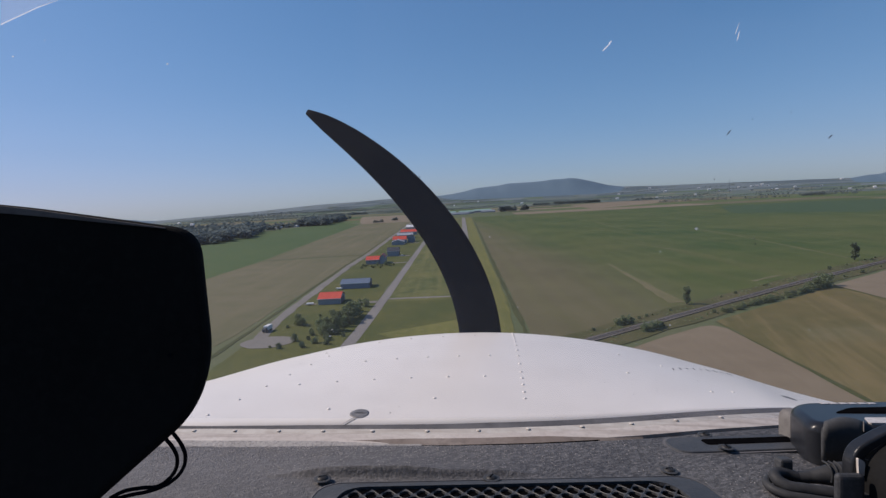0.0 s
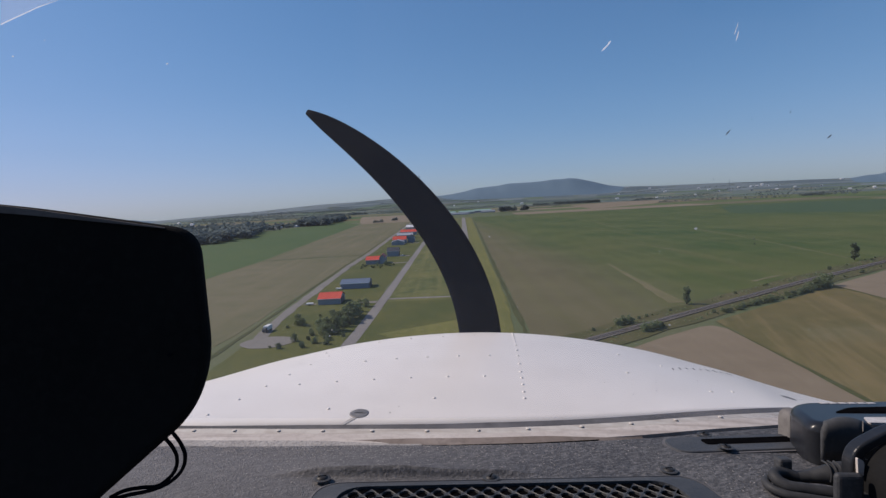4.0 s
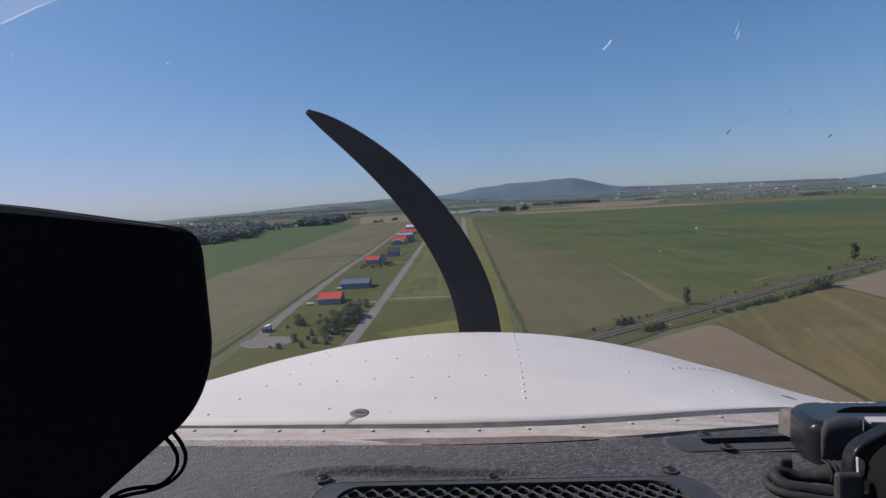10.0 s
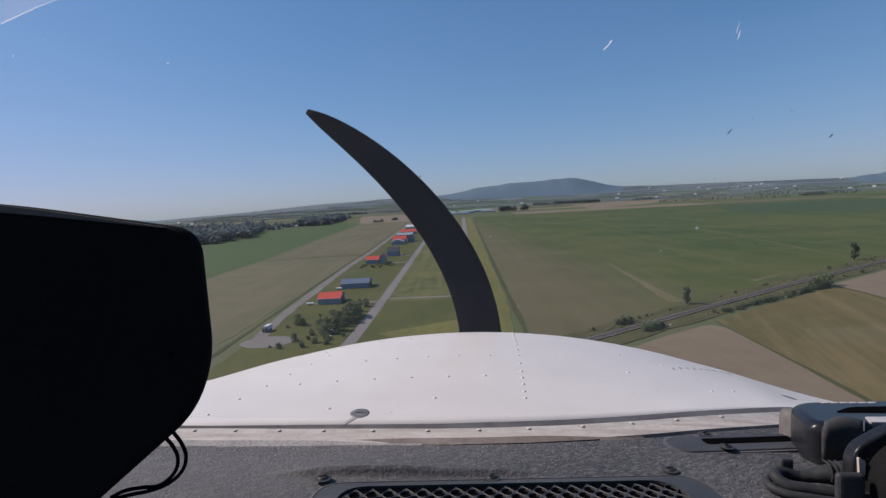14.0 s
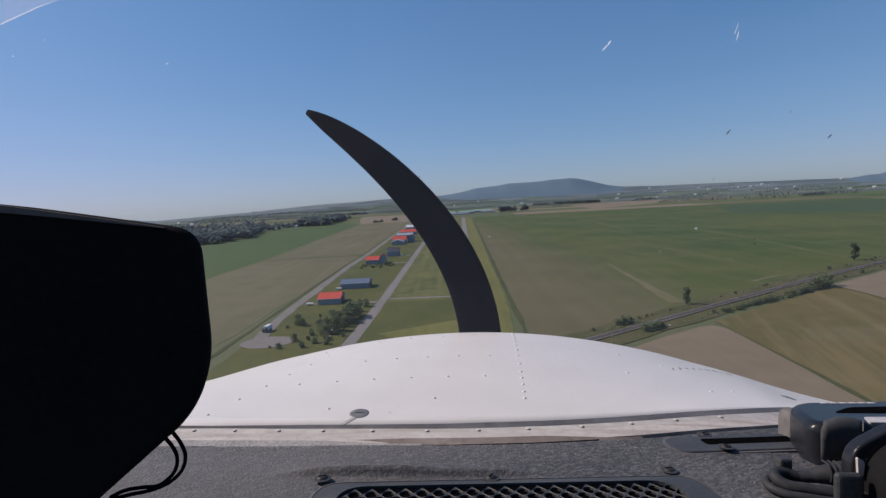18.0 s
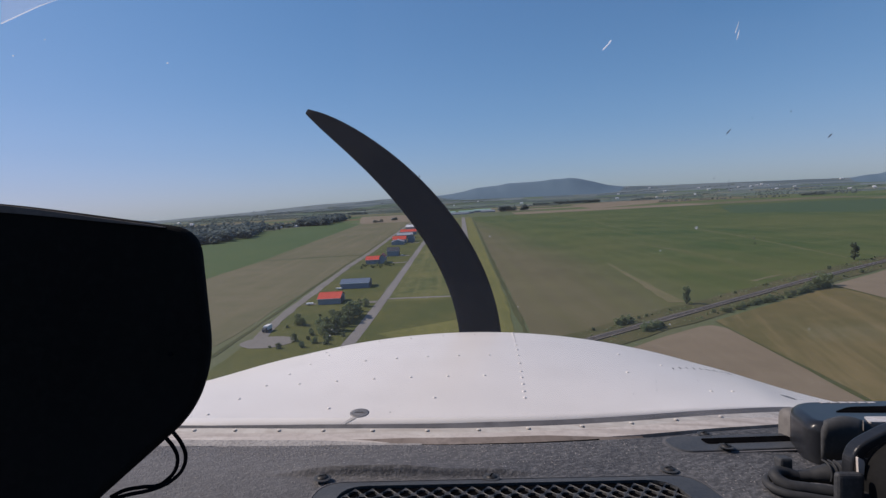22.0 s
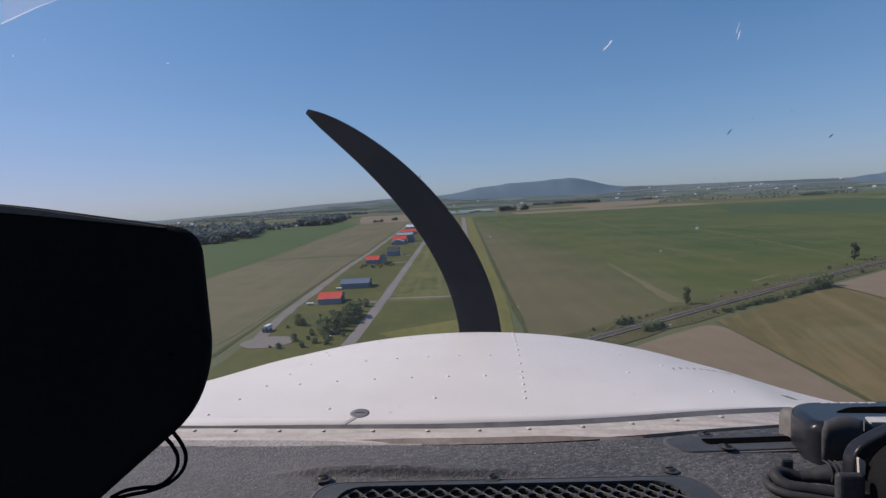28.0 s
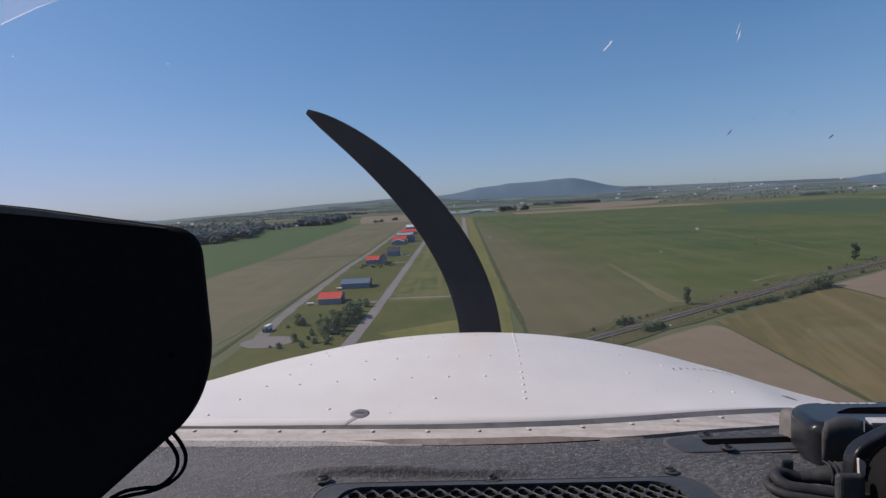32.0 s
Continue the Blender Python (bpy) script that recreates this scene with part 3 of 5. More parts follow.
ribbon("ditch", [(22.5, 160), (24, 240), (31, 560), (46, 1230)], 1.8, 0.15, M["ditch"], "dark grassy ditch at the field's edge", "ditch", ragged=0.5)
ribbon("ditch", [(87.3, 169), (76.75, -45.5)], 0.8, 0.13, M["ditch"], "grassy furrow between two fields", "ditch", ragged=0.4)
ribbon("ditch", [(164.1, 219.2), (149.55, -19)], 0.8, 0.13, M["ditch"], "grassy furrow between hay and soil", "ditch", ragged=0.4)

for line, w in (([(266, 563), (256, 461), (240, 360), (229, 295)], 1.5), ([(216, 763), (205, 640), (202, 577), (161, 612)], 1.8), ([(97, 320, 1.4), (93, 262, 2.6), (90, 224, 5.0), (88, 200, 7.5)], 2.6), ([(150, 460), (170, 330)], 1.0), ([(140, 238), (162, 251)], 2.4)):
    ribbon("tractor_track", line, w, 0.12, M["straw"], "pale dry wheel track in the crop", "track", ragged=0.6, step=8)

# runway, taxiway, roads
runway = ribbon("runway", [(6.3, 234, 9.6), (6.5, 250, 9.0), (6.8, 262, 7.2), (24, 1238, 7.8)], 8, 0.20, M["asphalt"], "narrow pale grey asphalt runway", "runway", step=20)
ribbon("taxiway", [(-39, 110), (-36.2, 182), (-35.3, 238), (-33.7, 612), (-29, 980), (-22, 1438)], 4.4, 0.18, M["asphalt"], "pale asphalt taxiway along the hangars", "taxiway", ragged=0.15)
ribbon("taxiway", [(-33.6, 236.5), (-20, 236.2), (1.8, 235.5)], 2.6, 0.18, M["asphalt"], "narrow link between taxiway and runway", "taxiway", ragged=0.15, step=4)
ribbon("road", [(-69.5, 167), (-73.2, 184), (-76, 225), (-80.2, 372), (-80, 471), (-89.2, 916), (-97, 1220)], 4.6, 0.17, M["gravel"], "pale gravel access road past the hangars", "road", ragged=0.55, step=7)
field("gravel_pad", [(-66.5 + 9.3 * math.cos(a * math.pi / 8), 168.5 + 7.6 * math.sin(a * math.pi / 8)) for a in range(16)], 0.19, M["gravel"], "round gravel turning place beside the road", 0.4, category="gravel")
for cx, cy, w, l in ((-44, 424, 9, 5), (-45, 552, 10, 5), (-43, 377, 12, 4), (-45, 690, 12, 5), (-48, 820, 14, 5), (-70, 231, 6, 3), (-44, 229, 12, 4)):
    field("driveway", [(cx - w / 2, cy), (cx + w / 2, cy), (cx + w / 2, cy + l), (cx - w / 2, cy + l)], 0.16, M["gravel"], "pale gravel apron before a hangar", 0.2, 4, category="gravel")


def number(text, x, y, wide, long):
    cu = bpy.data.curves.new("runway_number", "FONT")
    cu.body, cu.align_x, cu.extrude, cu.resolution_u = text, "CENTER", 0.01, 3
    tmp = new("runway_number", cu)
    bpy.context.view_layer.update()
    me = bpy.data.meshes.new_from_object(tmp.evaluated_get(bpy.context.evaluated_depsgraph_get()))
    bpy.data.objects.remove(tmp)
    me.materials.append(M["paint"])
    ob = new("runway_number", me)
    ob.matrix_world = Matrix.Translation((x * LAND, y * LAND, 0.215 * LAND)) @ Matrix.Diagonal((wide * LAND, long * LAND, 1, 1))
    ob.parent = runway
    tagged(ob, "white painted figure on the asphalt")


number("2", 5.2, 264, 3.4, 9.5)
number("0", 8.3, 264, 3.4, 9.5)

# pond
shore = rounded([(-29.8, 560, 20), (-29, 520, 14), (-22, 500, 10), (-6, 488, 7), (-2, 520, 12), (-2.6, 700, 30), (1.2, 945, 12), (-8, 975, 10), (-28, 984, 12), (-30.5, 800, 30)])
bm = prism([(x * LAND, y * LAND) for x, y in shore], 0.06, "z", 0.17)
tagged(part("pond", bm, M["water"]), "long narrow pond of calm grey-blue water", "pond", kind="structure")
ribbon("pond_bank", [(-31, 530), (-31.3, 700), (-32, 986)], 1.8, 0.22, M["gravel"], "bare pale bank of the pond", "bank", ragged=0.4)
ribbon("pond_bank", [(-31, 530), (-23.5, 498), (-6, 485.5), (-0.5, 516), (-1.2, 700), (2.6, 945)], 1.7, 0.21, M["verge"], "grassy bank of the pond", "bank", ragged=0.4, step=5)

# railway
RAIL = [(-150, 29), (84.6, 182.1), (160.5, 231.6), (251.3, 286.0), (600, 500), (950, 712)]
ribbon("railway_bed", RAIL, 3.6, 0.45, M["ballast"], "grey stone ballast bed of a railway line", "railway", thick=0.5, ragged=0.25)
ribbon("railway_verge", [(x + 5.2 * 0.55, y - 5.2 * 0.84) for x, y in RAIL], 7.0, 0.2, M["weeds"], "weedy brown-green strip beside the railway", "grass", ragged=0.9)
ribbon("railway_verge", [(x - 5.6 * 0.55, y + 5.6 * 0.84) for x, y in RAIL], 6.5, 0.2, M["weeds"], "dry weedy strip beside the railway", "grass", ragged=0.9)
for off in (-0.5, 0.5):
    ribbon("rail", [(x + off * 0.55, y - off * 0.84) for x, y in RAIL], 0.10, 0.60, M["rail"], "rusty steel rail on the ballast", "rail", thick=0.2)
bm = bmesh.new()
for (xa, ya), (xb, yb) in zip(RAIL[:3], RAIL[1:4]):
    xa, ya, xb, yb = xa * LAND, ya * LAND, xb * LAND, yb * LAND
    n = int(math.dist((xa, ya), (xb, yb)) / 0.65)
    d = Vector((xb - xa, yb - ya, 0)).normalized()
    s = Vector((-d.y, d.x, 0))
    for k in range(n):
        c = Vector((xa + (xb - xa) * k / n, ya + (yb - ya) * k / n, 0))
        q = [c + s * i * 1.3 + d * j * 0.12 for i, j in ((-1, -1), (1, -1), (1, 1), (-1, 1))]
        lo = [bm.verts.new((p.x, p.y, 0.66)) for p in q]
        hi = [bm.verts.new((p.x, p.y, 0.74)) for p in q]
        bm.faces.new(hi)
        for i in range(4):
            bm.faces.new((lo[i], lo[(i + 1) % 4], hi[(i + 1) % 4], hi[i]))
tagged(part("sleepers", bm, M["sleeper"]), "dark wooden sleepers under the rails", "sleepers", kind="stuff")


# ---------------------------------------------------------------- hangars, houses, sheds
def gable(name, m, wide, long, eave, ridge, roof, wall, label, category, group="", door=None, windows=0, over=0.5, door_tone="dark_door", chimney=False, grow=LAND):
    """A gabled building at a place of the plan; its ridge runs along its own x (length wide), its big door is in the +x end."""
    m = Matrix.Translation((m.translation.x * (LAND - 1), m.translation.y * (LAND - 1), 0)) @ m
    wide, long, eave, ridge = wide * grow, long * grow, eave * grow, ridge * grow
    door = door and (door[0] * grow, door[1] * grow)
    top = thing(name, m, label, category, group)
    w, l, t = wide / 2, long / 2, 0.25
    part("side_wall", boxed(-w, w, -l, -l + t, 0, eave), M[wall], top)
    part("side_wall", boxed(-w, w, l - t, l, 0, eave), M[wall], top)
    for s in (-1, 1):
        out = [(-l + t, 0), (l - t, 0), (l - t, eave), (0, ridge - 0.12), (-l + t, eave)]
        part("gable_wall", prism(out, t * s, "x", s * (w - t)), M[wall], top)
    slope = (ridge - eave) / l
    for s in (-1, 1):
        bm = bmesh.new()
        x0, x1 = -w - over, w + over
        y0, y1 = 0.0, s * (l + over)
        z0, z1 = ridge, eave - slope * over
        lo = [bm.verts.new(p) for p in ((x0, y0, z0), (x1, y0, z0), (x1, y1, z1), (x0, y1, z1))]
        hi = [bm.verts.new((v.co.x, v.co.y, v.co.z + 0.14)) for v in lo]
        bm.faces.new(lo)
        bm.faces.new(hi[::-1])
        for i in range(4):
            bm.faces.new((lo[i], hi[i], hi[(i + 1) % 4], lo[(i + 1) % 4]))
        part("roof", bm, M[roof], top)
    part("ridge_cap", boxed(-w - over, w + over, -0.2, 0.2, ridge + 0.1, ridge + 0.2), M[roof], top)
    for s in (-1, 1):
        part("fascia", boxed(-w - over, w + over, s * (l + over), s * (l + over + 0.06), eave - slope * over - 0.12, eave - slope * over + 0.16), M["white"], top)
    if door:
        dw, dh = door
        leaf = part("door", boxed(w, w + 0.1, -dw / 2, dw / 2, 0, dh), M[door_tone], top, "wide hangar door")
        for k in range(4):
            y = -dw / 2 + dw * (k + 0.5) / 4
            part("door_panel", boxed(w + 0.1, w + 0.16, y - dw / 8 + 0.08, y + dw / 8 - 0.08, 0.1, dh - 0.1), M[door_tone], leaf)
    for k in range(windows):
        x = -w + wide * (k + 0.7) / (windows + 0.4)
        win = part("window", boxed(x - 0.6, x + 0.6, -l - 0.06, -l, eave * 0.42, eave * 0.8), M["white"], top)
        part("pane", boxed(x - 0.5, x + 0.5, -l - 0.09, -l - 0.06, eave * 0.42 + 0.1, eave * 0.8 - 0.1), M["pane"], win)
    if chimney:
        part("chimney", boxed(-w * 0.4, -w * 0.4 + 0.8, 0.3, 1.1, ridge - 0.6, ridge + 1.1), M["siding"], top)
    return top


HG = "hangars along the taxiway"
gable("hangar", pose(-60.3, 235.5, 0.1, 0, 0, 1), 10.4, 11, 2.8, 4.9, "red_roof", "siding", "grey hangar with a bright red metal roof", "hangar", HG, (7, 2.6), 0)
gable("hangar", pose(-56.2, 276.5, 0.1, 0, 0, 1), 15.6, 11, 3.0, 4.7, "blue_roof", "blue_siding", "long low blue-grey metal hangar", "hangar", HG, (8, 2.8), 0)
gable("hangar", pose(-63.5, 383, 0.1, 0, 0, 1), 10, 11, 3.4, 5.6, "red_roof", "siding", "grey hangar with a red metal roof", "hangar", HG, None, 2)
gable("hangar", pose(-56, 384, 0.1, 0, 0, 91), 12, 4.2, 5.0, 7.0, "red_roof", "siding", "tall grey hangar wing with a red roof", "hangar", HG, None, 0)
gable("hangar", pose(-53.6, 432, 0.1, 0, 0, 1), 10, 10, 4.6, 7.4, "dark_roof", "siding", "grey hangar with a dark roof and a dark door painting its open doorway", "hangar", HG, (8, 4.2), 0)
gable("hangar", pose(-62, 545, 0.1, 0, 0, 91), 12, 13, 3.4, 5.6, "grey_roof", "siding", "low grey hangar with its gable end towards the field", "hangar", HG, None, 1)
gable("hangar", pose(-62, 565, 0.1, 0, 0, 1), 15, 13, 4.4, 7.8, "red_roof", "siding", "big grey hangar with a red roof", "hangar", HG, None, 2)
gable("hangar", pose(-50, 577, 0.1, 0, 0, 91), 14, 7.5, 5.5, 8.0, "dark_roof", "siding", "tall grey hangar with a dark roof", "hangar", HG, None, 0)
gable("hangar", pose(-63, 640, 0.1, 0, 0, 1), 20, 13, 4.2, 6.8, "grey_roof", "siding", "hangar with a pale grey metal roof", "hangar", HG, (8, 3.8), 2)
gable("hangar", pose(-64, 702, 0.1, 0, 0, 1), 22, 14, 4.4, 7.4, "red_roof", "siding", "hangar with a faded red roof", "hangar", HG, (8, 3.8), 2)
gable("hangar", pose(-62, 765, 0.1, 0, 0, 1), 20, 14, 4.6, 7.0, "dark_roof", "siding", "grey metal hangar with a dark roof", "hangar", HG, (8, 3.8), 0)
gable("hangar", pose(-67, 830, 0.1, 0, 0, 1), 24, 15, 4.6, 7.8, "white_roof", "siding", "hangar with a white metal roof", "hangar", HG, (8, 3.8), 0)
gable("hangar", pose(-64, 905, 0.1, 0, 0, 1), 20, 14, 4.6, 7.4, "grey_roof", "blue_siding", "blue-grey hangar with a grey roof", "hangar", HG, (8, 3.8), 0)
gable("hangar", pose(-68, 1020, 0.1, 0, 0, 1), 26, 15, 4.8, 8.4, "white_roof", "siding", "long hangar with a white roof", "hangar", HG, (8, 3.8), 0)
gable("hangar", pose(-80, 1110, 0.1, 0, 0, 1), 28, 15, 4.8, 8.4, "red_roof", "siding", "distant hangar with a dull red roof", "hangar", HG, (8, 3.8), 0)

rnd = random.Random(5)
for x, y, w, l, e, rf in ((-14, 1530, 42, 22, 6, "teal_roof"), (40, 1555, 46, 20, 6, "teal_roof"), (95, 1640, 56, 24, 6, "teal_roof"), (20, 1500, 52, 8, 2.6, "grey_roof"), (110, 1590, 44, 9, 3, "grey_roof"), (-30, 1640, 36, 20, 7, "grey_roof")):
    gable("farm_shed", pose(x, y, 0.05, 0, 0, rnd.uniform(-4, 4)), w, l, e, e + 4, rf, "siding", "long farm shed with a pale roof", "shed", "sheds past the runway", (6, 4), 0)
for k in range(16):
    x = -470 + 110 * rnd.random()
    y = 662 + 760 * ((x + 640) / 350) ** 1.15 + rnd.uniform(-30, 12)
    rf = rnd.choice(["grey_roof", "dark_roof", "grey_roof", "white_roof"])
    gable("house", pose(x, y, 0.1, 0, 0, rnd.uniform(-40, 40)), rnd.uniform(9, 15), rnd.uniform(8, 10), 3.6, 6.4, rf, rnd.choice(["white", "siding", "flange"]), "small pale village house among trees", "house", "village houses", (1.2, 2.1), 3, chimney=True, grow=1.1)
for az, r in ((27.6, 3990), (28.6, 3990), (30.4, 3960), (32.0, 3960), (32.3, 3930), (37.8, 3750), (39.5, 3750), (40.3, 3660), (30.8, 4280), (31.2, 4270), (31.7, 4250), (32.6, 4230), (19.0, 4530), (21.2, 4420), (25.8, 4250), (33.9, 3890), (23.2, 3700), (35.8, 4100), (-8.0, 4300), (-19.0, 4200), (-24.5, 3800)):
    rf = rnd.choice(["grey_roof", "white_roof", "white_roof", "dark_roof", "white_roof"])
    x, y = r * math.sin(radians(az)) / LAND, r * math.cos(radians(az)) / LAND
    gable("farmhouse", pose(x, y, lie(r, radians(az)) + 0.6, 0, 0, rnd.uniform(-40, 40)), rnd.uniform(9, 17), rnd.uniform(8, 10), 3.6, 6.6, rf, "siding", "white farm building far across the fields", "farm building", "far farm buildings", (1.5, 2.2), 2, grow=1.15)
for k in range(5):
    x = rnd.uniform(-1500, -450)
    y = rnd.uniform(1500, 2200)
    gable("farmhouse", pose(x, y, 0.1, 0, 0, rnd.uniform(-40, 40)), rnd.uniform(10, 20), 10, 4.5, 8, rnd.choice(["grey_roof", "white_roof"]), "white", "white farm building far across the fields", "farm building", "far farm buildings", (1.5, 2.2), 2)


# houses by the country road
for x, y, turn, w, l, e, r, rf, wl2, text in (
        (140, -42, 25, 12, 9, 3.2, 6.4, "grey_roof", "white", "white house with a grey roof and a blue-grey annexe"),
        (147, -47, 115, 9, 7, 2.8, 5.0, "blue_roof", "white", "low blue-grey roofed annexe of a house"),
        (122, -50, 20, 11, 8, 3.0, 6.0, "dark_roof", "white", "small white house with a dark roof"),
        (163, -33, 20, 13, 9, 3.2, 6.2, "dark_roof", "siding", "grey house with a dark roof by the road"),
        (173, -27, 110, 10, 7, 3.0, 5.4, "grey_roof", "white", "pale garage with a grey roof"),
        (186, -22, 20, 12, 9, 3.2, 6.2, "dark_roof", "white", "white house with a dark roof by the road")):
    gable("house", pose(x, y, 0.1, 0, 0, turn), w, l, e, r, rf, wl2, text, "house", "houses by the country road", (2.4, 2.2), 3, chimney=True, grow=1.0)
bm_tunnel = prism([(3 * math.cos(math.pi * k / 10), 2.2 * math.sin(math.pi * k / 10)) for k in range(11)], 110, "x", -55)
tunnel = thing("polytunnel", pose(372 * LAND, 122 * LAND, 0.1, 0, 0, 12), "long low white plastic growing tunnel", "polytunnel", "growing tunnels")
part("cover", bm_tunnel, M["plastic"], tunnel)
part("door", boxed(-55.1, -55.0, -0.8, 0.8, 0, 1.7), M["dark_door"], tunnel)
for k in range(1, 12):
    copy_thing(tunnel, pose((372 + 1.5 * k) * LAND, (122 + 8.5 * k) * LAND, 0.1, 0, 0, 12))


# ---------------------------------------------------------------- the lorry by the road
def lorry(m):
    top = thing("box_truck", m, "white box truck parked on the gravel", "truck")
    soften(part("cargo_box", boxed(-1.25, 1.25, -3.4, 2.0, 1.0, 3.3), M["white"], top, "white cargo box"), 0.06)
    soften(part("cab", prism(rounded([(2.1, 0.7, 0.1), (4.1, 0.7, 0.1), (4.1, 1.6, 0.2), (3.5, 2.6, 0.25), (2.1, 2.6, 0.1)]), 2.3, "x", -1.15), M["dark_door"], top, "dark cab"), 0.05)
    part("windscreen", boxed(-0.95, 0.95, 3.62, 3.72, 1.75, 2.35), M["pane"], top)
    part("chassis", boxed(-0.5, 0.5, -3.3, 3.9, 0.6, 1.0), M["tyre"], top)
    for sx in (-1, 1):
        for y in (-2.4, -1.3, 3.0):
            out = [(y + 0.5 * math.cos(k * math.pi / 8), 0.5 + 0.5 * math.sin(k * math.pi / 8)) for k in range(16)]
            wheel = part("wheel", prism(out, 0.3, "x", sx * 1.0 - 0.15), M["tyre"], top)
            hub = [(y + 0.22 * math.cos(k * math.pi / 6), 0.5 + 0.22 * math.sin(k * math.pi / 6)) for k in range(12)]
            part("rim", prism(hub, 0.05, "x", sx * 1.17 - 0.025), M["fastener"], wheel)


lorry(pose(-72.3 * LAND, 184 * LAND, 0.29, 0, 0, 172))


def car(m, tone, label):
    top = thing("car", m, label, "car", "cars by the hangars")
    soften(part("body", prism(rounded([(-2.1, 0.35, 0.1), (2.1, 0.35, 0.1), (2.15, 0.8, 0.15), (1.1, 0.95, 0.1), (0.5, 1.42, 0.2), (-1.2, 1.45, 0.2), (-2.0, 0.95, 0.15)]), 1.7, "x", -0.85), M[tone], top), 0.08)
    part("windscreen", boxed(-0.7, 0.7, 0.62, 0.9, 0.98, 1.3), M["pane"], top)
    for sx in (-1, 1):
        for y in (-1.3, 1.3):
            part("wheel", prism([(y + 0.32 * math.cos(k * math.pi / 7), 0.32 + 0.32 * math.sin(k * math.pi / 7)) for k in range(14)], 0.2, "x", sx * 0.78 - 0.1), M["tyre"], top)


def trailer(x, y, turn, label):
    top = thing("trailer", pose(x * LAND, y * LAND, 0.29, 0, 0, turn) @ Matrix.Scale(1.25, 4), label, "trailer", "trailers by the hangars")
    soften(part("deck", boxed(-1.0, 1.0, -1.9, 1.9, 0.5, 1.15), M["white"], top), 0.06)
    part("drawbar", boxed(-0.06, 0.06, 1.9, 3.1, 0.5, 0.6), M["tyre"], top)
    for sx in (-1, 1):
        part("wheel", prism([(0.3 * math.cos(k * math.pi / 7), 0.3 + 0.3 * math.sin(k * math.pi / 7)) for k in range(14)], 0.2, "x", sx * 1.1 - 0.1), M["tyre"], top)


trailer(-64.5, 269.5, 80, "small white trailer beside the blue hangar")
trailer(-69.5, 230.5, 95, "small white trailer beside the red-roofed hangar")
trailer(-46.5, 178, 60, "small white structure in the rough grass, shown as a trailer")
mast = thing("radio_mast", pose(1860, 3426, lie(3898, 0.497) - 0.5), "thin dark radio mast far across the plain", "mast")
part("pole", prism([(-0.9, 0), (0.9, 0), (0.3, 88), (-0.3, 88)], 1.0, "y", -0.5), M["dark_door"], mast)
for z in (58, 68, 80):
    part("antenna", boxed(-1.8, 1.8, -0.3, 0.3, z, z + 1.2), M["dark_door"], mast)

car(pose(-46 * LAND, 426 * LAND, 0.27, 0, 0, 80), "white", "white car parked before a hangar")
car(pose(-47 * LAND, 555 * LAND, 0.27, 0, 0, 70), "dark_door", "dark car parked before a hangar")


# ---------------------------------------------------------------- trees, bushes, woods
def clump(bm, c, r, rnd, squash=0.8, bits=2, spread=2.0):
    """A handful of crumpled leaf sheets round a point."""
    for _ in range(bits):
        o = Vector((rnd.gauss(0, 0.35), rnd.gauss(0, 0.35), rnd.gauss(0, 0.3))) * r
        n = Vector((rnd.gauss(0, 1) * spread, rnd.gauss(0, 1) * spread, rnd.gauss(1, 0.8 * spread))).normalized()
        a = n.orthogonal().normalized()
        b = n.cross(a)
        k, ang = 5, rnd.uniform(0, 6.28)
        ring = []
        for i in range(k):
            rr = r * rnd.uniform(0.45, 1.0)
            q = c + o + (a * math.cos(ang + i * 6.283 / k) + b * math.sin(ang + i * 6.283 / k)) * rr - n * rnd.uniform(0.1, 0.5) * r
            ring.append(bm.verts.new((q.x, q.y, c.z + (q.z - c.z) * squash)))
        mid = bm.verts.new(c + o)
        for i in range(k):
            bm.faces.new((mid, ring[i], ring[(i + 1) % k]))


def crown_mesh(seed, high, wide, base, clumps, size):
    """A crown with an uneven outline: lobes on limbs, each of many leaf clumps."""
    rnd, bm = random.Random(seed), bmesh.new()
    lobes = []
    for i in range(14):
        a, h = rnd.uniform(0, 6.28), (i + rnd.random()) / 14
        rr = wide * 0.5 * math.sin(math.pi * min(0.95, 0.25 + 0.62 * h)) * rnd.uniform(0.3, 0.8)
        lobes.append((Vector((rr * math.cos(a), rr * math.sin(a), base + (high - base) * h * 0.86)), wide * rnd.uniform(0.22, 0.33)))
    for _ in range(clumps):
        c, r = rnd.choice(lobes)
        d = Vector((rnd.gauss(0, 1), rnd.gauss(0, 1), rnd.gauss(0, 1))).normalized() * r * rnd.uniform(0.55, 1.0)
        d.z *= 0.85
        p = c + d
        p.z = max(base * 0.7, p.z)
        clump(bm, p, size * rnd.uniform(0.7, 1.3), rnd)
    return bm, lobes


def trunk_mesh(seed, high, base, thick, lobes):
    rnd, bm = random.Random(seed), bmesh.new()

    def limb(p, q, r0, r1):
        d = (q - p).normalized()
        a = d.orthogonal().normalized()
        b = d.cross(a)
        lo = [bm.verts.new(p + (a * math.cos(k * 1.047) + b * math.sin(k * 1.047)) * r0) for k in range(6)]
        hi = [bm.verts.new(q + (a * math.cos(k * 1.047) + b * math.sin(k * 1.047)) * r1) for k in range(6)]
        for k in range(6):
            bm.faces.new((lo[k], lo[(k + 1) % 6], hi[(k + 1) % 6], hi[k]))
        bm.faces.new(hi)
    fork = Vector((rnd.uniform(-0.1, 0.1), rnd.uniform(-0.1, 0.1), base + (high - base) * 0.3))
    limb(Vector((0, 0, -0.1)), fork, thick, thick * 0.6)
    for c, r in lobes[:5]:
        limb(fork - Vector((0, 0, thick)), c, thick * 0.45, thick * 0.12)
    return bm


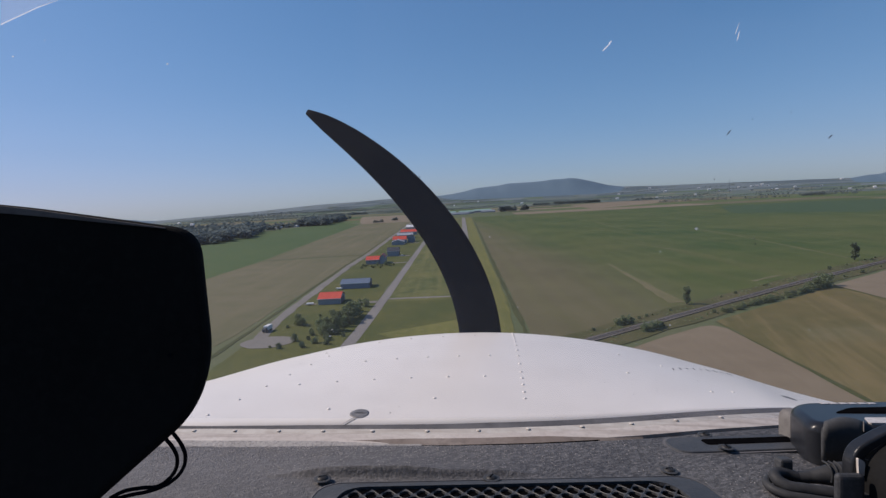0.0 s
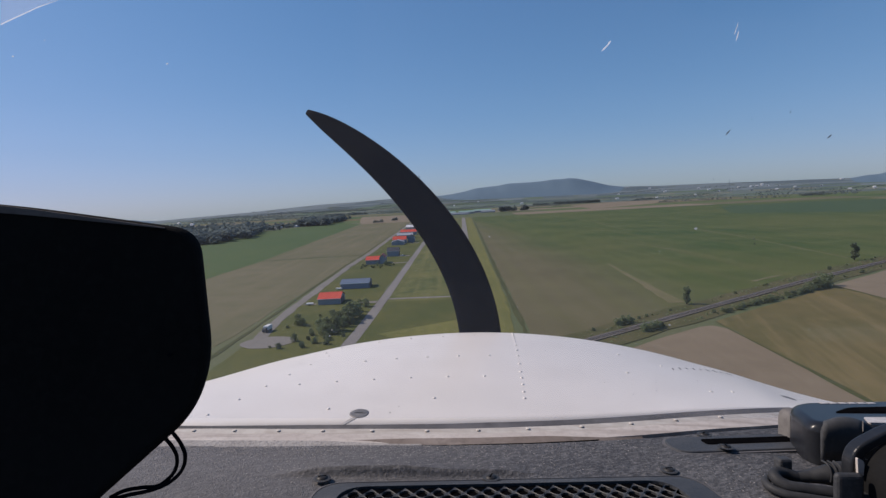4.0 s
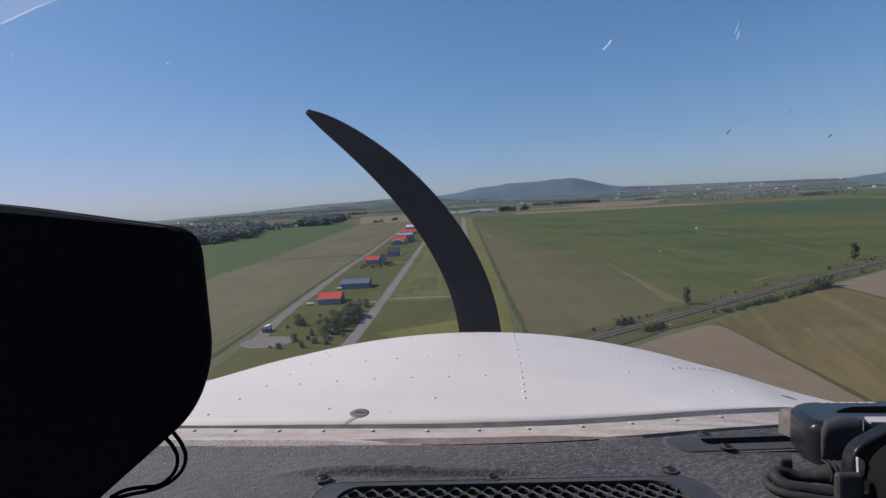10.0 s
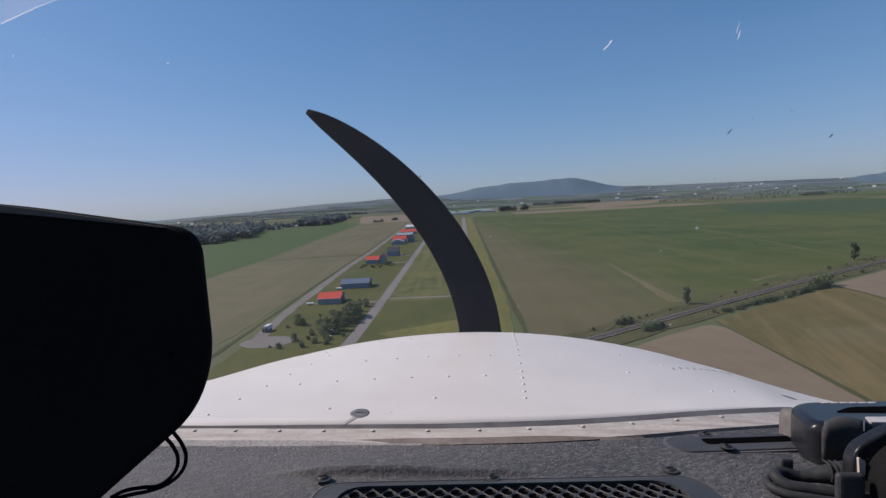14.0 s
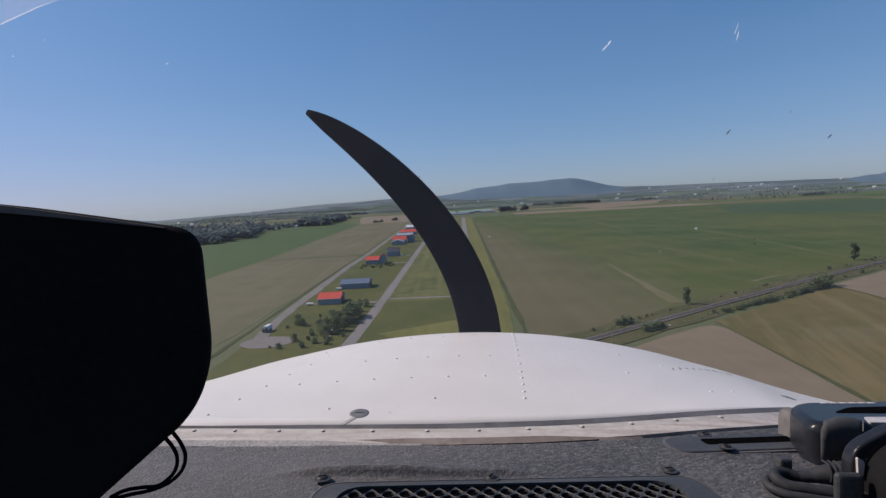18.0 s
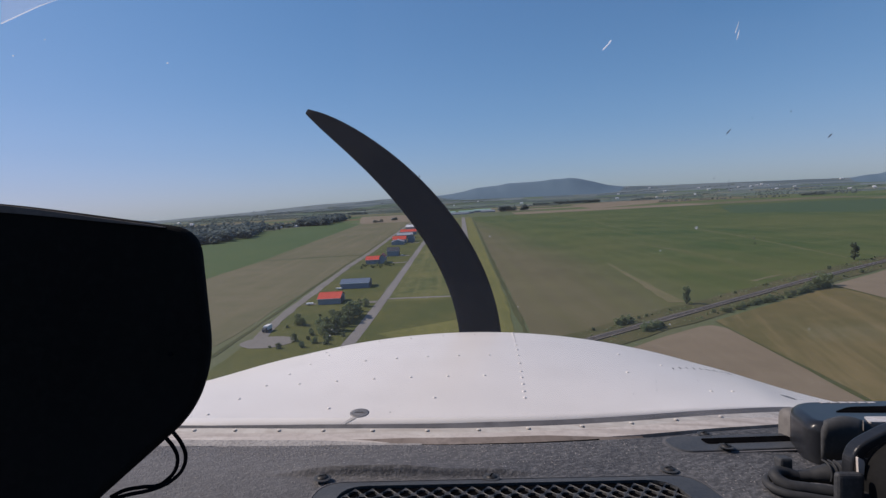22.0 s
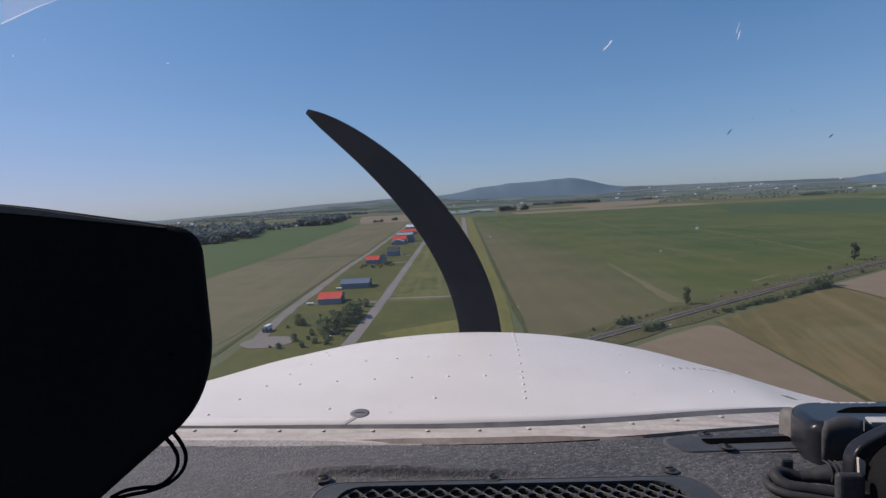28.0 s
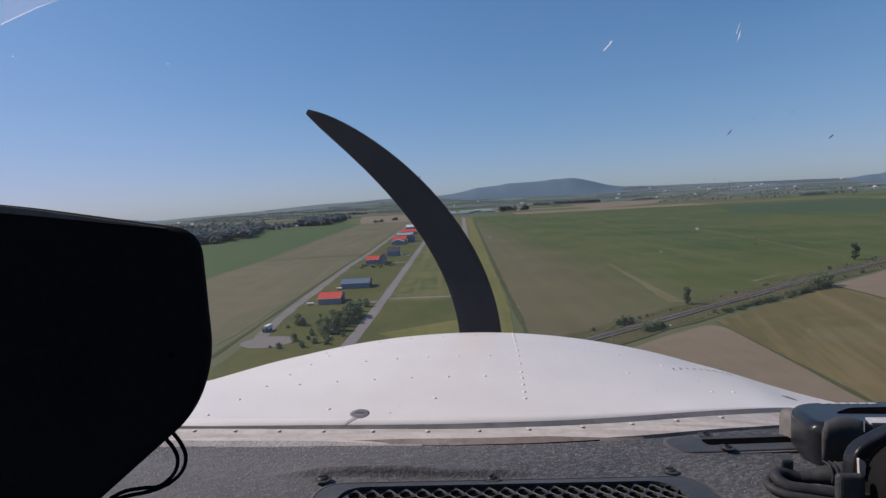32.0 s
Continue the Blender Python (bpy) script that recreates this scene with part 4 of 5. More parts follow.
def tree_kind(name, seed, high, wide, base, clumps, size, tone, label, category):
    top = thing(name, pose(0, 0, -50), label, category)
    bm, lobes = crown_mesh(seed, high, wide, base, clumps, size)
    part("crown", bm, M[tone], top)
    part("trunk", trunk_mesh(seed, high, base, 0.035 * high, lobes), M["bark"], top)
    return top


class Grove:
    """Kinds of plants that are built once; the first one planted is the original."""

    def __init__(self):
        self.used = set()

    def plant(self, kind, x, y, scale, turn, group):
        x, y, scale = x * LAND, y * LAND, scale * LAND
        m = pose(x, y, 0.12, 0, 0, turn) @ Matrix.Diagonal((scale, scale, scale, 1))
        if kind.name not in self.used:
            self.used.add(kind.name)
            kind.matrix_world = m
            ob = kind
        else:
            ob = copy_thing(kind, pose(x, y, 0.12, 0, 0, turn))
            ob.scale = (scale, scale, scale)
        return tagged(ob, group=group)


grove = Grove()
young = [tree_kind("young_tree", 20 + i, 4.6, 3.6, 0.4, 300, 0.30, "leaf", "young bushy green tree in rough grass", "tree") for i in range(3)]
bush = [tree_kind("bush", 40 + i, 2.4, 3.0, 0.15, 200, 0.28, "leaf_dark" if i == 1 else "leaf", "low round green bush", "bush") for i in range(3)]
broad = [tree_kind("broadleaf_tree", 60 + i, 11, 8.5, 1.6, 420, 0.65, "leaf_dark", "tall dark green broadleaf tree", "tree") for i in range(3)]
poplar = tree_kind("poplar_tree", 83, 11, 4.4, 1.4, 560, 0.42, "leaf_dark", "slim tall tree at the field's edge", "tree")

rnd = random.Random(21)
G = "young trees before the hangars"
for x, y, sc in ((-43.5, 196, 1.25), (-42.2, 203, 1.4), (-44.5, 207, 0.9), (-48, 180, 1.2), (-46.3, 176, 0.9), (-49.5, 186, 0.7), (-44, 186, 1.0), (-42.4, 190, 1.15), (-41.5, 221, 0.95), (-44.5, 224, 0.7), (-50.5, 199, 0.95), (-63, 192, 1.0), (-60.8, 190, 0.8), (-57, 168, 0.7), (-43.2, 199, 1.6), (-44.8, 193, 1.45), (-46.0, 199, 1.1), (-47.2, 190, 1.2), (-45.2, 180, 1.35), (-49.0, 176, 1.0), (-51.5, 182, 1.15), (-43.6, 211, 1.0)):
    grove.plant(young[int(y) % 3], x, y, sc, x * 31, G)
for x, y, sc in ((-60, 160.3, 0.75), (-63.3, 161.5, 0.35), (-66, 188, 0.5), (-53, 175, 0.8), (-55, 181, 0.5), (-54.5, 210, 0.6), (-58, 205, 0.45), (-47, 214, 0.7), (-45.5, 168, 0.8), (-41, 172, 0.6), (-48.5, 195, 0.9), (-46.5, 185, 0.9), (-50, 191, 0.7), (-47, 171, 0.9), (-44, 175, 0.8), (-52.5, 169, 0.6), (-49, 165, 0.9), (-44.5, 163, 0.8), (-52, 160, 0.8)):
    grove.plant(bush[int(y) % 3], x, y, sc, x * 17, G)
for k in range(16):
    grove.plant(rnd.choice(bush), rnd.uniform(-70, -44), rnd.uniform(352, 372), rnd.uniform(0.4, 0.9), rnd.uniform(0, 360), "bushes between the hangars")
for x, y, s in ((-52, 368, 0.8), (-60, 415, 0.7), (-58, 366, 0.6)):
    grove.plant(young[1], x, y, s, 40 * s, "bushes between the hangars")
G = "bushes along the railway"
for k in range(46):                                   # thick hedge on one side of the line
    t = (k + rnd.random()) / 46
    x, y = 92 + 66 * t, 178.6 + 37 * t
    grove.plant(rnd.choice(bush), x + rnd.gauss(0, 0.8), y + rnd.gauss(0, 1.1), rnd.uniform(0.35, 1.0) * (0.7 + 0.5 * t), rnd.uniform(0, 360), G)
for k in range(20):
    x = rnd.uniform(165, 300)
    y = 231.6 + (x - 160.5) * 0.602
    side = rnd.choice((1, 1, -1))
    off = rnd.uniform(5.5, 9.0)
    grove.plant(rnd.choice(bush), x + side * off * 0.53, y - side * off * 0.85, rnd.uniform(0.35, 0.9), rnd.uniform(0, 360), G)
for k in range(12):
    x = rnd.uniform(40, 150)
    grove.plant(rnd.choice(bush), x - 3.2, 182 + (x - 84.6) * 0.652 + 6.0, rnd.uniform(0.25, 0.55), rnd.uniform(0, 360), G)
for x, y, s in ((153, 214, 1.1), (157, 216, 1.4), (162, 219, 1.2), (149, 212, 0.8)):
    grove.plant(young[int(x) % 3], x, y, s, x * 7, G)
for x, y, s in ((60.2, 160.4, 1.15), (62.6, 161.8, 1.3), (65.2, 163.4, 1.2), (67.4, 165.2, 0.8), (54.2, 169.2, 1.0), (56.6, 170.8, 1.25), (59.2, 172.6, 1.1)):
    grove.plant(bush[int(x) % 3], x, y, s, x * 7, G)
grove.plant(poplar, 225, 285.5, 1.0, 0, "lone trees in the fields")
grove.plant(poplar, 90, 196, 0.72, 70, "lone trees in the fields")
grove.plant(poplar, 330, 342, 0.9, 130, "lone trees in the fields")
for x, y, s in ((118, -44, 0.75), (112, -49, 0.6), (131, -52, 0.9), (136, -54, 0.7), (152, -34, 0.6), (184, -14, 0.7), (100, -56, 0.6)):
    grove.plant(broad[int(x) % 3], x, y, s, x * 5, "trees by the houses")


def woods(name, spots, high, label, tone="wood_far", bits=40, leaf=0.17, category="woods"):
    """A far wood as one mass of leafy crowns, at spots of the plan."""
    rnd, bm, high = random.Random(len(spots)), bmesh.new(), high * LAND
    for x, y in spots:
        x, y = x * LAND, y * LAND
        h, z0 = high * rnd.uniform(0.7, 1.25), lie(math.hypot(x, y), math.atan2(x, y))
        for _ in range(bits):
            a, r = rnd.uniform(0, 6.28), h * 0.42 * math.sqrt(rnd.random())
            z = h * (1 - 0.5 * (r / (h * 0.42)) ** 2) * rnd.uniform(0.45, 1.0)
            clump(bm, Vector((x + r * math.cos(a), y + r * math.sin(a), z0 + z)), h * leaf, rnd, 0.9, 1, 0.3)
    tagged(part(name, bm, M[tone]), label, category, kind="stuff")


rnd = random.Random(31)


def filled(corners, n):
    """Random spots inside a four-sided plot."""
    out = []
    for _ in range(n):
        u, v = rnd.random(), rnd.random()
        out.append(tuple((corners[0][i] * (1 - u) + corners[1][i] * u) * (1 - v) + (corners[3][i] * (1 - u) + corners[2][i] * u) * v for i in (0, 1)))
    return out


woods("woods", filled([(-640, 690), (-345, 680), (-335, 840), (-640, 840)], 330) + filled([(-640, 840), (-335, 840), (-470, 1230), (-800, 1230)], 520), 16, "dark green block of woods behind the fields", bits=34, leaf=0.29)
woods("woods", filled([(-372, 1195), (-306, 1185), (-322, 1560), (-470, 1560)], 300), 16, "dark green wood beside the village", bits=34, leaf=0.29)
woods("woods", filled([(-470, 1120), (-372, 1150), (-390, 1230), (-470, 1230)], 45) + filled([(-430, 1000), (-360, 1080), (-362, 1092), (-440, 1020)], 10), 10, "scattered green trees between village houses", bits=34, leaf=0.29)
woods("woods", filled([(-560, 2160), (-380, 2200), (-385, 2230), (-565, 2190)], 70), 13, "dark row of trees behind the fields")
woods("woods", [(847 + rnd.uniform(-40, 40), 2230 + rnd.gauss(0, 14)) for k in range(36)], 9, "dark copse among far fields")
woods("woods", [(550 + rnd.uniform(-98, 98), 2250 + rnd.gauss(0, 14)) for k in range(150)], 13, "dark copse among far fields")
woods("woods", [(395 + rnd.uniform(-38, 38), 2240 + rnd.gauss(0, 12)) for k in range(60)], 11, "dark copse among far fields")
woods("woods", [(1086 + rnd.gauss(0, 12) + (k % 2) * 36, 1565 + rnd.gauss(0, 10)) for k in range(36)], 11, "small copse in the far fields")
woods("trees", filled([(143, 1524), (192, 1524), (192, 1548), (143, 1548)], 16) + filled([(206, 1528), (228, 1528), (228, 1540), (206, 1540)], 5), 17, "dark clump of trees beside the farm sheds", bits=60, leaf=0.2)
woods("trees", filled([(-84, 1236), (-52, 1246), (-44, 1290), (-66, 1290)], 15) + filled([(-60, 1290), (-40, 1300), (-36, 1330), (-56, 1330)], 8), 12, "green trees past the last hangars", bits=50, leaf=0.2)
woods("trees", filled([(-186, 1158), (-164, 1160), (-164, 1172), (-186, 1172)], 5) + filled([(-154, 1250), (-136, 1250), (-136, 1264), (-154, 1264)], 6), 9, "small green clumps of trees in the fields", bits=50, leaf=0.2)
weedy = []
for k in range(520):                                  # rank growth on both sides of the railway
    x, off = rnd.uniform(20, 260), rnd.choice((-1, 1)) * rnd.uniform(2.6, 7.5)
    y = float(np.interp(x, [p for p, _ in RAIL], [q for _, q in RAIL]))
    if rnd.random() < 0.25 + 0.75 * max(0.0, noise.noise((x * 0.11, off, 0.5)) + 0.35):
        weedy.append((x + off * 0.55, y - off * 0.84))
woods("trackside_weeds", weedy, 0.75, "rank green and dry weeds beside the railway", "leaf", 9, 0.45, "weeds")
woods("hedgerow", [(342 + 2.6 * k, 279 + 0.6 * k + rnd.gauss(0, 1)) for k in range(40)], 6, "dark hedge beside the growing tunnels")
spots = []
for k in range(20):                                   # thin tree lines across the far plain
    cx, cy = rnd.uniform(-2000, 2000), rnd.uniform(1500, 2300)
    if -300 < cx < 260 and cy < 1900 or math.hypot(cx, cy) > 2290:
        continue
    ln, slope = rnd.uniform(60, 260), rnd.uniform(-0.1, 0.1)
    for j in range(int(ln / 9)):
        spots.append((cx + j * 9 - ln / 2, cy + slope * j * 9 + rnd.gauss(0, 6)))
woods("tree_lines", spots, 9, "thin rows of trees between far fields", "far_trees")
spots = []
for k in range(240):                                 # woods and rows at the edge of sight
    az, r = rnd.choice((rnd.uniform(-0.9, 0.95), rnd.uniform(-0.5, 0.05))), 3300 + 1000 * rnd.random()
    ln = rnd.uniform(40, 300) * r / 2600
    for j in range(int(ln / 14)):
        spots.append(((r * math.sin(az) + j * 14) / LAND, (r * math.cos(az) + rnd.gauss(0, 10)) / LAND))
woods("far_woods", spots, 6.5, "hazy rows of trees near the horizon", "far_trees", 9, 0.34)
bm = bmesh.new()
for k in range(26):                                  # pale roofs at the edge of sight
    az, r = rnd.choice((rnd.uniform(0.25, 0.95), rnd.uniform(0.25, 0.95), rnd.uniform(-0.7, 0.2))), rnd.uniform(3500, 4700)
    x, y, w, h, z = r * math.sin(az), r * math.cos(az), rnd.uniform(5, 12), rnd.uniform(4, 7), lie(r, az)
    box(bm, x - w, x + w, y - 6, y + 6, z - 2, z + h)
    a = [bm.verts.new(p) for p in ((x - w, y - 6.5, z + h), (x + w, y - 6.5, z + h), (x + w, y, z + h + 3), (x - w, y, z + h + 3), (x + w, y + 6.5, z + h), (x - w, y + 6.5, z + h))]
    bm.faces.new((a[0], a[1], a[2], a[3]))
    bm.faces.new((a[3], a[2], a[4], a[5]))
tagged(part("far_buildings", bm, M["white"]), "pale scattered buildings near the horizon", "buildings", kind="stuff")

# ---------------------------------------------------------------- the aircraft round the eye
# Own axes: x to the right, y ahead, z up, from the eye; drawn at 1.28 of its size and scaled here.
SIZE = 0.78
CRAFT = EYE @ pose(0, 0, 0, -90, 0, 0) @ Matrix.Diagonal((SIZE, SIZE, SIZE, 1))
DASH = -0.28                                           # height of the dashboard under the eye


def sill(x):
    """How far ahead the dashboard ends, at x."""
    return 0.722 + (0.27 if x > -0.05 else 0.012) * (x + 0.05) ** 2


def fall(x):
    """How much lower the far side of the dashboard lies."""
    return 0.18 * max(0.0, x - 0.35) ** 2


def seam(x):
    """Far edge of the gasket, past the dashboard's end: it narrows to one side."""
    return 0.061 - 0.012 * min(1.0, max(0.0, (0.06 - x) / 0.42))


def cowl_at(v, s):
    """The top of the engine cowl: v from side to side, s from the windscreen to the nose."""
    bx, fx = -0.75 + 1.6 * v, -0.75 + 1.8 * v
    bx = min(bx, 0.6 + 0.25 * (bx - 0.6))
    u = fx - 0.2
    a, b = Vector((bx, sill(bx) + seam(bx) + 0.002, -0.275 - fall(bx))), Vector((fx, 1.3, -0.2184 - 0.27 * u * u - 0.05 * u + 0.05 * max(0.0, u - 0.45) + 0.5 * max(0.0, u - 0.6) ** 2 + 0.035 * max(0.0, -u - 0.55)))
    p = a.lerp(b, s)
    p.z += 0.048 * s * (1 - s) * max(0, 1 - abs(v - 0.5) * 1.6)
    return p


aircraft = thing("light_aircraft", CRAFT, "white light aircraft in flight with a dusty dark dashboard", "aircraft")

# cowl
bm, rows = bmesh.new(), []
for j in range(31):
    row = []
    for i in range(61):
        v = i / 60
        if j <= 22:
            p = cowl_at(v, j / 22)
        else:
            p = cowl_at(v, 1.0)
            a = (j - 22) / 8 * math.pi / 2
            p = Vector((p.x * (1 - 0.25 * (1 - math.cos(a))), p.y + 0.07 * math.sin(a), p.z - 0.42 * (1 - math.cos(a))))
        row.append(bm.verts.new(p))
    rows.append(row)
for a, b in zip(rows, rows[1:]):
    for i in range(60):
        bm.faces.new((a[i], a[i + 1], b[i + 1], b[i]))
cowling = part("cowling", bm, M["cowl"], aircraft, "white painted engine cowling with rivets", smooth=True, turn=False)
sm = cowling.modifiers.new("thickness", "SOLIDIFY")
sm.thickness, sm.offset = 0.003, -1
for s, v in ((-1, 0.0), (1, 1.0)):                     # cowl sides going down
    bm = bmesh.new()
    top = [cowl_at(v, k / 12) for k in range(13)]
    a = [bm.verts.new(p) for p in top]
    b = [bm.verts.new(p + Vector((s * 0.02, 0, -0.5))) for p in top]
    c = [bm.verts.new(p + Vector((s * 0.02 - s * 0.004, 0, -0.5))) for p in top]
    d = [bm.verts.new(p - Vector((s * 0.004, 0, 0.004))) for p in top]
    for k in range(12):
        for p, q in ((a, b), (b, c), (c, d)):
            bm.faces.new((p[k], p[k + 1], q[k + 1], q[k]))
    part("cowl_side", bm, M["cowl"], aircraft)


def dome(r, h, n=10):
    bm, rings = bmesh.new(), []
    for z, k in ((-0.3 * h, 1.0), (0.0, 1.0), (0.6 * h, 0.8), (0.95 * h, 0.4)):
        rings.append([bm.verts.new((r * k * math.cos(i * 6.2832 / n), r * k * math.sin(i * 6.2832 / n), z)) for i in range(n)])
    for a, b in zip(rings, rings[1:]):
        for i in range(n):
            bm.faces.new((a[i], a[(i + 1) % n], b[(i + 1) % n], b[i]))
    bm.faces.new(rings[-1])
    return bm


def on_cowl(v, s):
    p, a, b = cowl_at(v, s), cowl_at(v + 0.01, s), cowl_at(v, min(1, s + 0.02))
    n = (a - p).cross(b - p).normalized()
    return p, n.to_track_quat("Z", "Y").to_matrix().to_4x4()


rivet_mesh = mesh_of("rivet", dome(0.0031, 0.0019), M["cowl"], True)
spots = [(0.225 + 0.01 * k, 0.09 + 0.135 * k) for k in range(6)]                # slanting row
spots += [(0.285 + 0.0425 * k, 0.345) for k in range(6)]                        # cross rows
spots += [(0.34 + 0.039 * k, 0.575) for k in range(5)]
spots += [(0.553 - 0.036 * s, s) for s in (0.16, 0.21, 0.27, 0.33, 0.39, 0.48, 0.58, 0.66, 0.74, 0.81, 0.87, 0.92, 0.96, 0.99)]
spots += [(0.33 + 0.045 * k, 0.93) for k in range(4)] + [(0.262, 0.86), (0.275, 0.95)]
spots += [(0.45, 0.17), (0.345, 0.11), (0.665, 0.74), (0.67, 0.44), (0.77, 0.25), (0.80, 0.27), (0.72, 0.63)]
for v, s in spots:
    p, turn = on_cowl(v, s)
    r = new("rivet", rivet_mesh)
    r.parent = cowling
    r.matrix_local = Matrix.Translation(p) @ turn
ring_mesh = mesh_of("fastener", dome(0.0160, 0.0012, 24), M["fastener"], True)
slot_mesh = mesh_of("fastener_slot", boxed(-0.007, 0.007, -0.0010, 0.0010, 0.0006, 0.0016), M["screw"])
for v, s in ((0.38, 0.075), (0.915, 0.40)):
    p, turn = on_cowl(v, s)
    f = new("fastener", ring_mesh)
    f.parent = aircraft
    f.matrix_local = Matrix.Translation(p) @ turn
    tagged(f, "round quarter-turn steel fastener")
    g = new("fastener_slot", slot_mesh)
    g.parent = f
# dirty streak running back from the fastener and a panel joint with chipped paint
bm = bmesh.new()
line = [on_cowl(0.378 - 0.002 * k, 0.045 - 0.011 * k)[0] + Vector((0, 0, 0.0008)) for k in range(5)]
for k in range(4):
    p, q, w = line[k], line[k + 1], 0.004 - 0.0004 * k
    bm.faces.new([bm.verts.new(c) for c in (p + Vector((-w, 0, 0)), p + Vector((w, 0, 0)), q + Vector((w, 0, 0)), q + Vector((-w, 0, 0)))])
part("oil_streak", bm, M["smear"], cowling, "grey oily streak")
rnd = random.Random(3)
for k in range(9):
    v = 0.735 + 0.011 * k
    p, turn = on_cowl(v, 0.60 + 0.045 * k - 0.0018 * k * k)
    part("paint_chip", boxed(-0.008, 0.008, -0.0012, 0.0012, 0, 0.0008), M["gasket"], cowling).matrix_local = Matrix.Translation(p) @ turn @ pose(0, 0, 0, 0, 0, rnd.uniform(-8, 30)) @ Matrix.Diagonal((rnd.uniform(0.4, 1.2), 1, 1, 1))
for k in range(24):
    v, s = rnd.uniform(0.2, 0.9), rnd.uniform(0.05, 0.9)
    p, turn = on_cowl(v, s)
    part("dirt_spot", dome(rnd.uniform(0.0006, 0.0016), 0.0006, 6), M["gasket"], cowling).matrix_local = Matrix.Translation(p) @ turn


# strips where the windscreen meets the cowl
def along(name, material, near, far, z0, z1, label, x0=-0.75, x1=0.63, rough=1.0, sunk=None):
    """A strip along the foot of the windscreen, its edges a little wavy; near and far are lengths, or lengths by x."""
    bm, prev = bmesh.new(), None
    lo_at, hi_at = (p if callable(p) else (lambda x, p=p: p) for p in (near, far))
    key = z1 * 5000
    for k in range(241):
        x = x0 + (x1 - x0) * k / 240
        y, f = sill(x), fall(x) + (sunk(x) if sunk else 0.0)
        a = lo_at(x) + rough * (0.0010 * noise.noise((x * 11, key, 0.3)) + 0.0006 * noise.noise((x * 55, key, 5.1)))
        b = max(a + 0.0004, hi_at(x) + 0.0010 * noise.noise((x * 11, key + 9, 0.3)) + 0.0006 * noise.noise((x * 55, key + 9, 5.1)))
        ring = [bm.verts.new(p) for p in ((x, y + a, z0 - f), (x, y + b, z0 + (z1 - z0) * 0.2 - f), (x, y + b, z1 - f), (x, y + a, z1 - (z1 - z0) * 0.25 - f))]
        if prev:
            for i in range(4):
                bm.faces.new((prev[i], prev[(i + 1) % 4], ring[(i + 1) % 4], ring[i]))
        else:
            bm.faces.new(ring)
        prev = ring
    bm.faces.new(prev)
    return part(name, bm, material, aircraft, label)


def ease(x, a, b):
    t = min(1.0, max(0.0, (x - a) / (b - a)))
    return t * t * (3 - 2 * t)


along("windscreen_gasket", M["gasket"], 0.0425, seam, -0.292, -0.2725, "dusty dark rubber gasket")
along("windscreen_flange", M["flange"], 0.029, 0.0415, -0.292, -0.2742, "stained cream metal flange with rivets")
along("worn_strip", M["worn"], 0.002, 0.028, -0.292, -0.2772, "brown-grey worn sealing strip")
along("grime_line", M["grime"], lambda x: 0.0085 - 0.015 * ease(x, -0.20, 0.03), lambda x: 0.0105 - 0.013 * ease(x, 0.12, 0.30), -0.292, -0.2768, "brown grimy lower edge of the sealing strip", -0.22, 0.30, sunk=lambda x: 0.0042 * (1 - ease(x, -0.21, -0.02)) + 0.0042 * ease(x, 0.14, 0.29))
along("gap_shade_strip", M["void"], lambda x: -0.008 - 0.006 * ease(x, -0.12, 0.05) * (1 - ease(x, 0.14, 0.23)), -0.0075, -0.292, -0.2795, "black strip standing in for the shaded gap under the worn strip", -0.12, 0.23)
along("chalky_edge", M["chalk"], lambda x: -0.0125 - 0.0035 * ease(x, -0.3, -0.14), lambda x: 0.0035 - 0.012 * ease(x, -0.20, -0.04), -0.289, -0.2775, "chalky worn edge of the dashboard", -0.75, -0.03, 3.0)
head_mesh = mesh_of("flange_rivet", dome(0.0034, 0.0009, 12), M["flange"], True)
for x in (-0.52, -0.446, -0.378, -0.316, -0.249, -0.182, -0.107, -0.024, 0.054, 0.131, 0.216, 0.298, 0.376, 0.46):
    r = new("flange_rivet", head_mesh)
    r.parent = aircraft
    r.matrix_local = Matrix.Translation((x, sill(x) + 0.0375, -0.2752 - fall(x)))

# dashboard
def dash_height(x, y):
    """The top of the dashboard, with padded folds over the grille."""
    z = DASH - fall(x)
    edge = y - 0.622 - 0.10 * (x + 0.06) ** 2
    fold = 0.0125 * math.exp(-((x + 0.085) / 0.10) ** 4) + 0.007 * math.exp(-((x - 0.058) / 0.042) ** 4)
    z += fold * (math.exp(-edge / 0.035) if edge > 0 else math.exp(-(edge / 0.0035) ** 2)) * (1 + 0.05 * noise.noise((x * 90, y * 20, 4.2)))
    return z + 0.0022 * noise.noise((x * 5, y * 9, 1.3)) - 0.16 * max(0, 0.33 - y)


bm, rows = bmesh.new(), []
for j in range(181):
    row = []
    for i in range(81):
        x = -0.95 + 1.95 * i / 80
        y = 0.28 + (sill(x) - 0.012 - 0.28) * j / 180
        row.append(bm.verts.new((x, y, dash_height(x, y))))
    rows.append(row)
for a, b in zip(rows, rows[1:]):
    for i in range(80):
        bm.faces.new((a[i], a[i + 1], b[i + 1], b[i]))
dash = part("dashboard", bm, M["vinyl"], aircraft, "dusty dark grey grained vinyl dashboard", smooth=True, turn=False)
sm = dash.modifiers.new("thickness", "SOLIDIFY")
sm.thickness, sm.offset = 0.012, -1

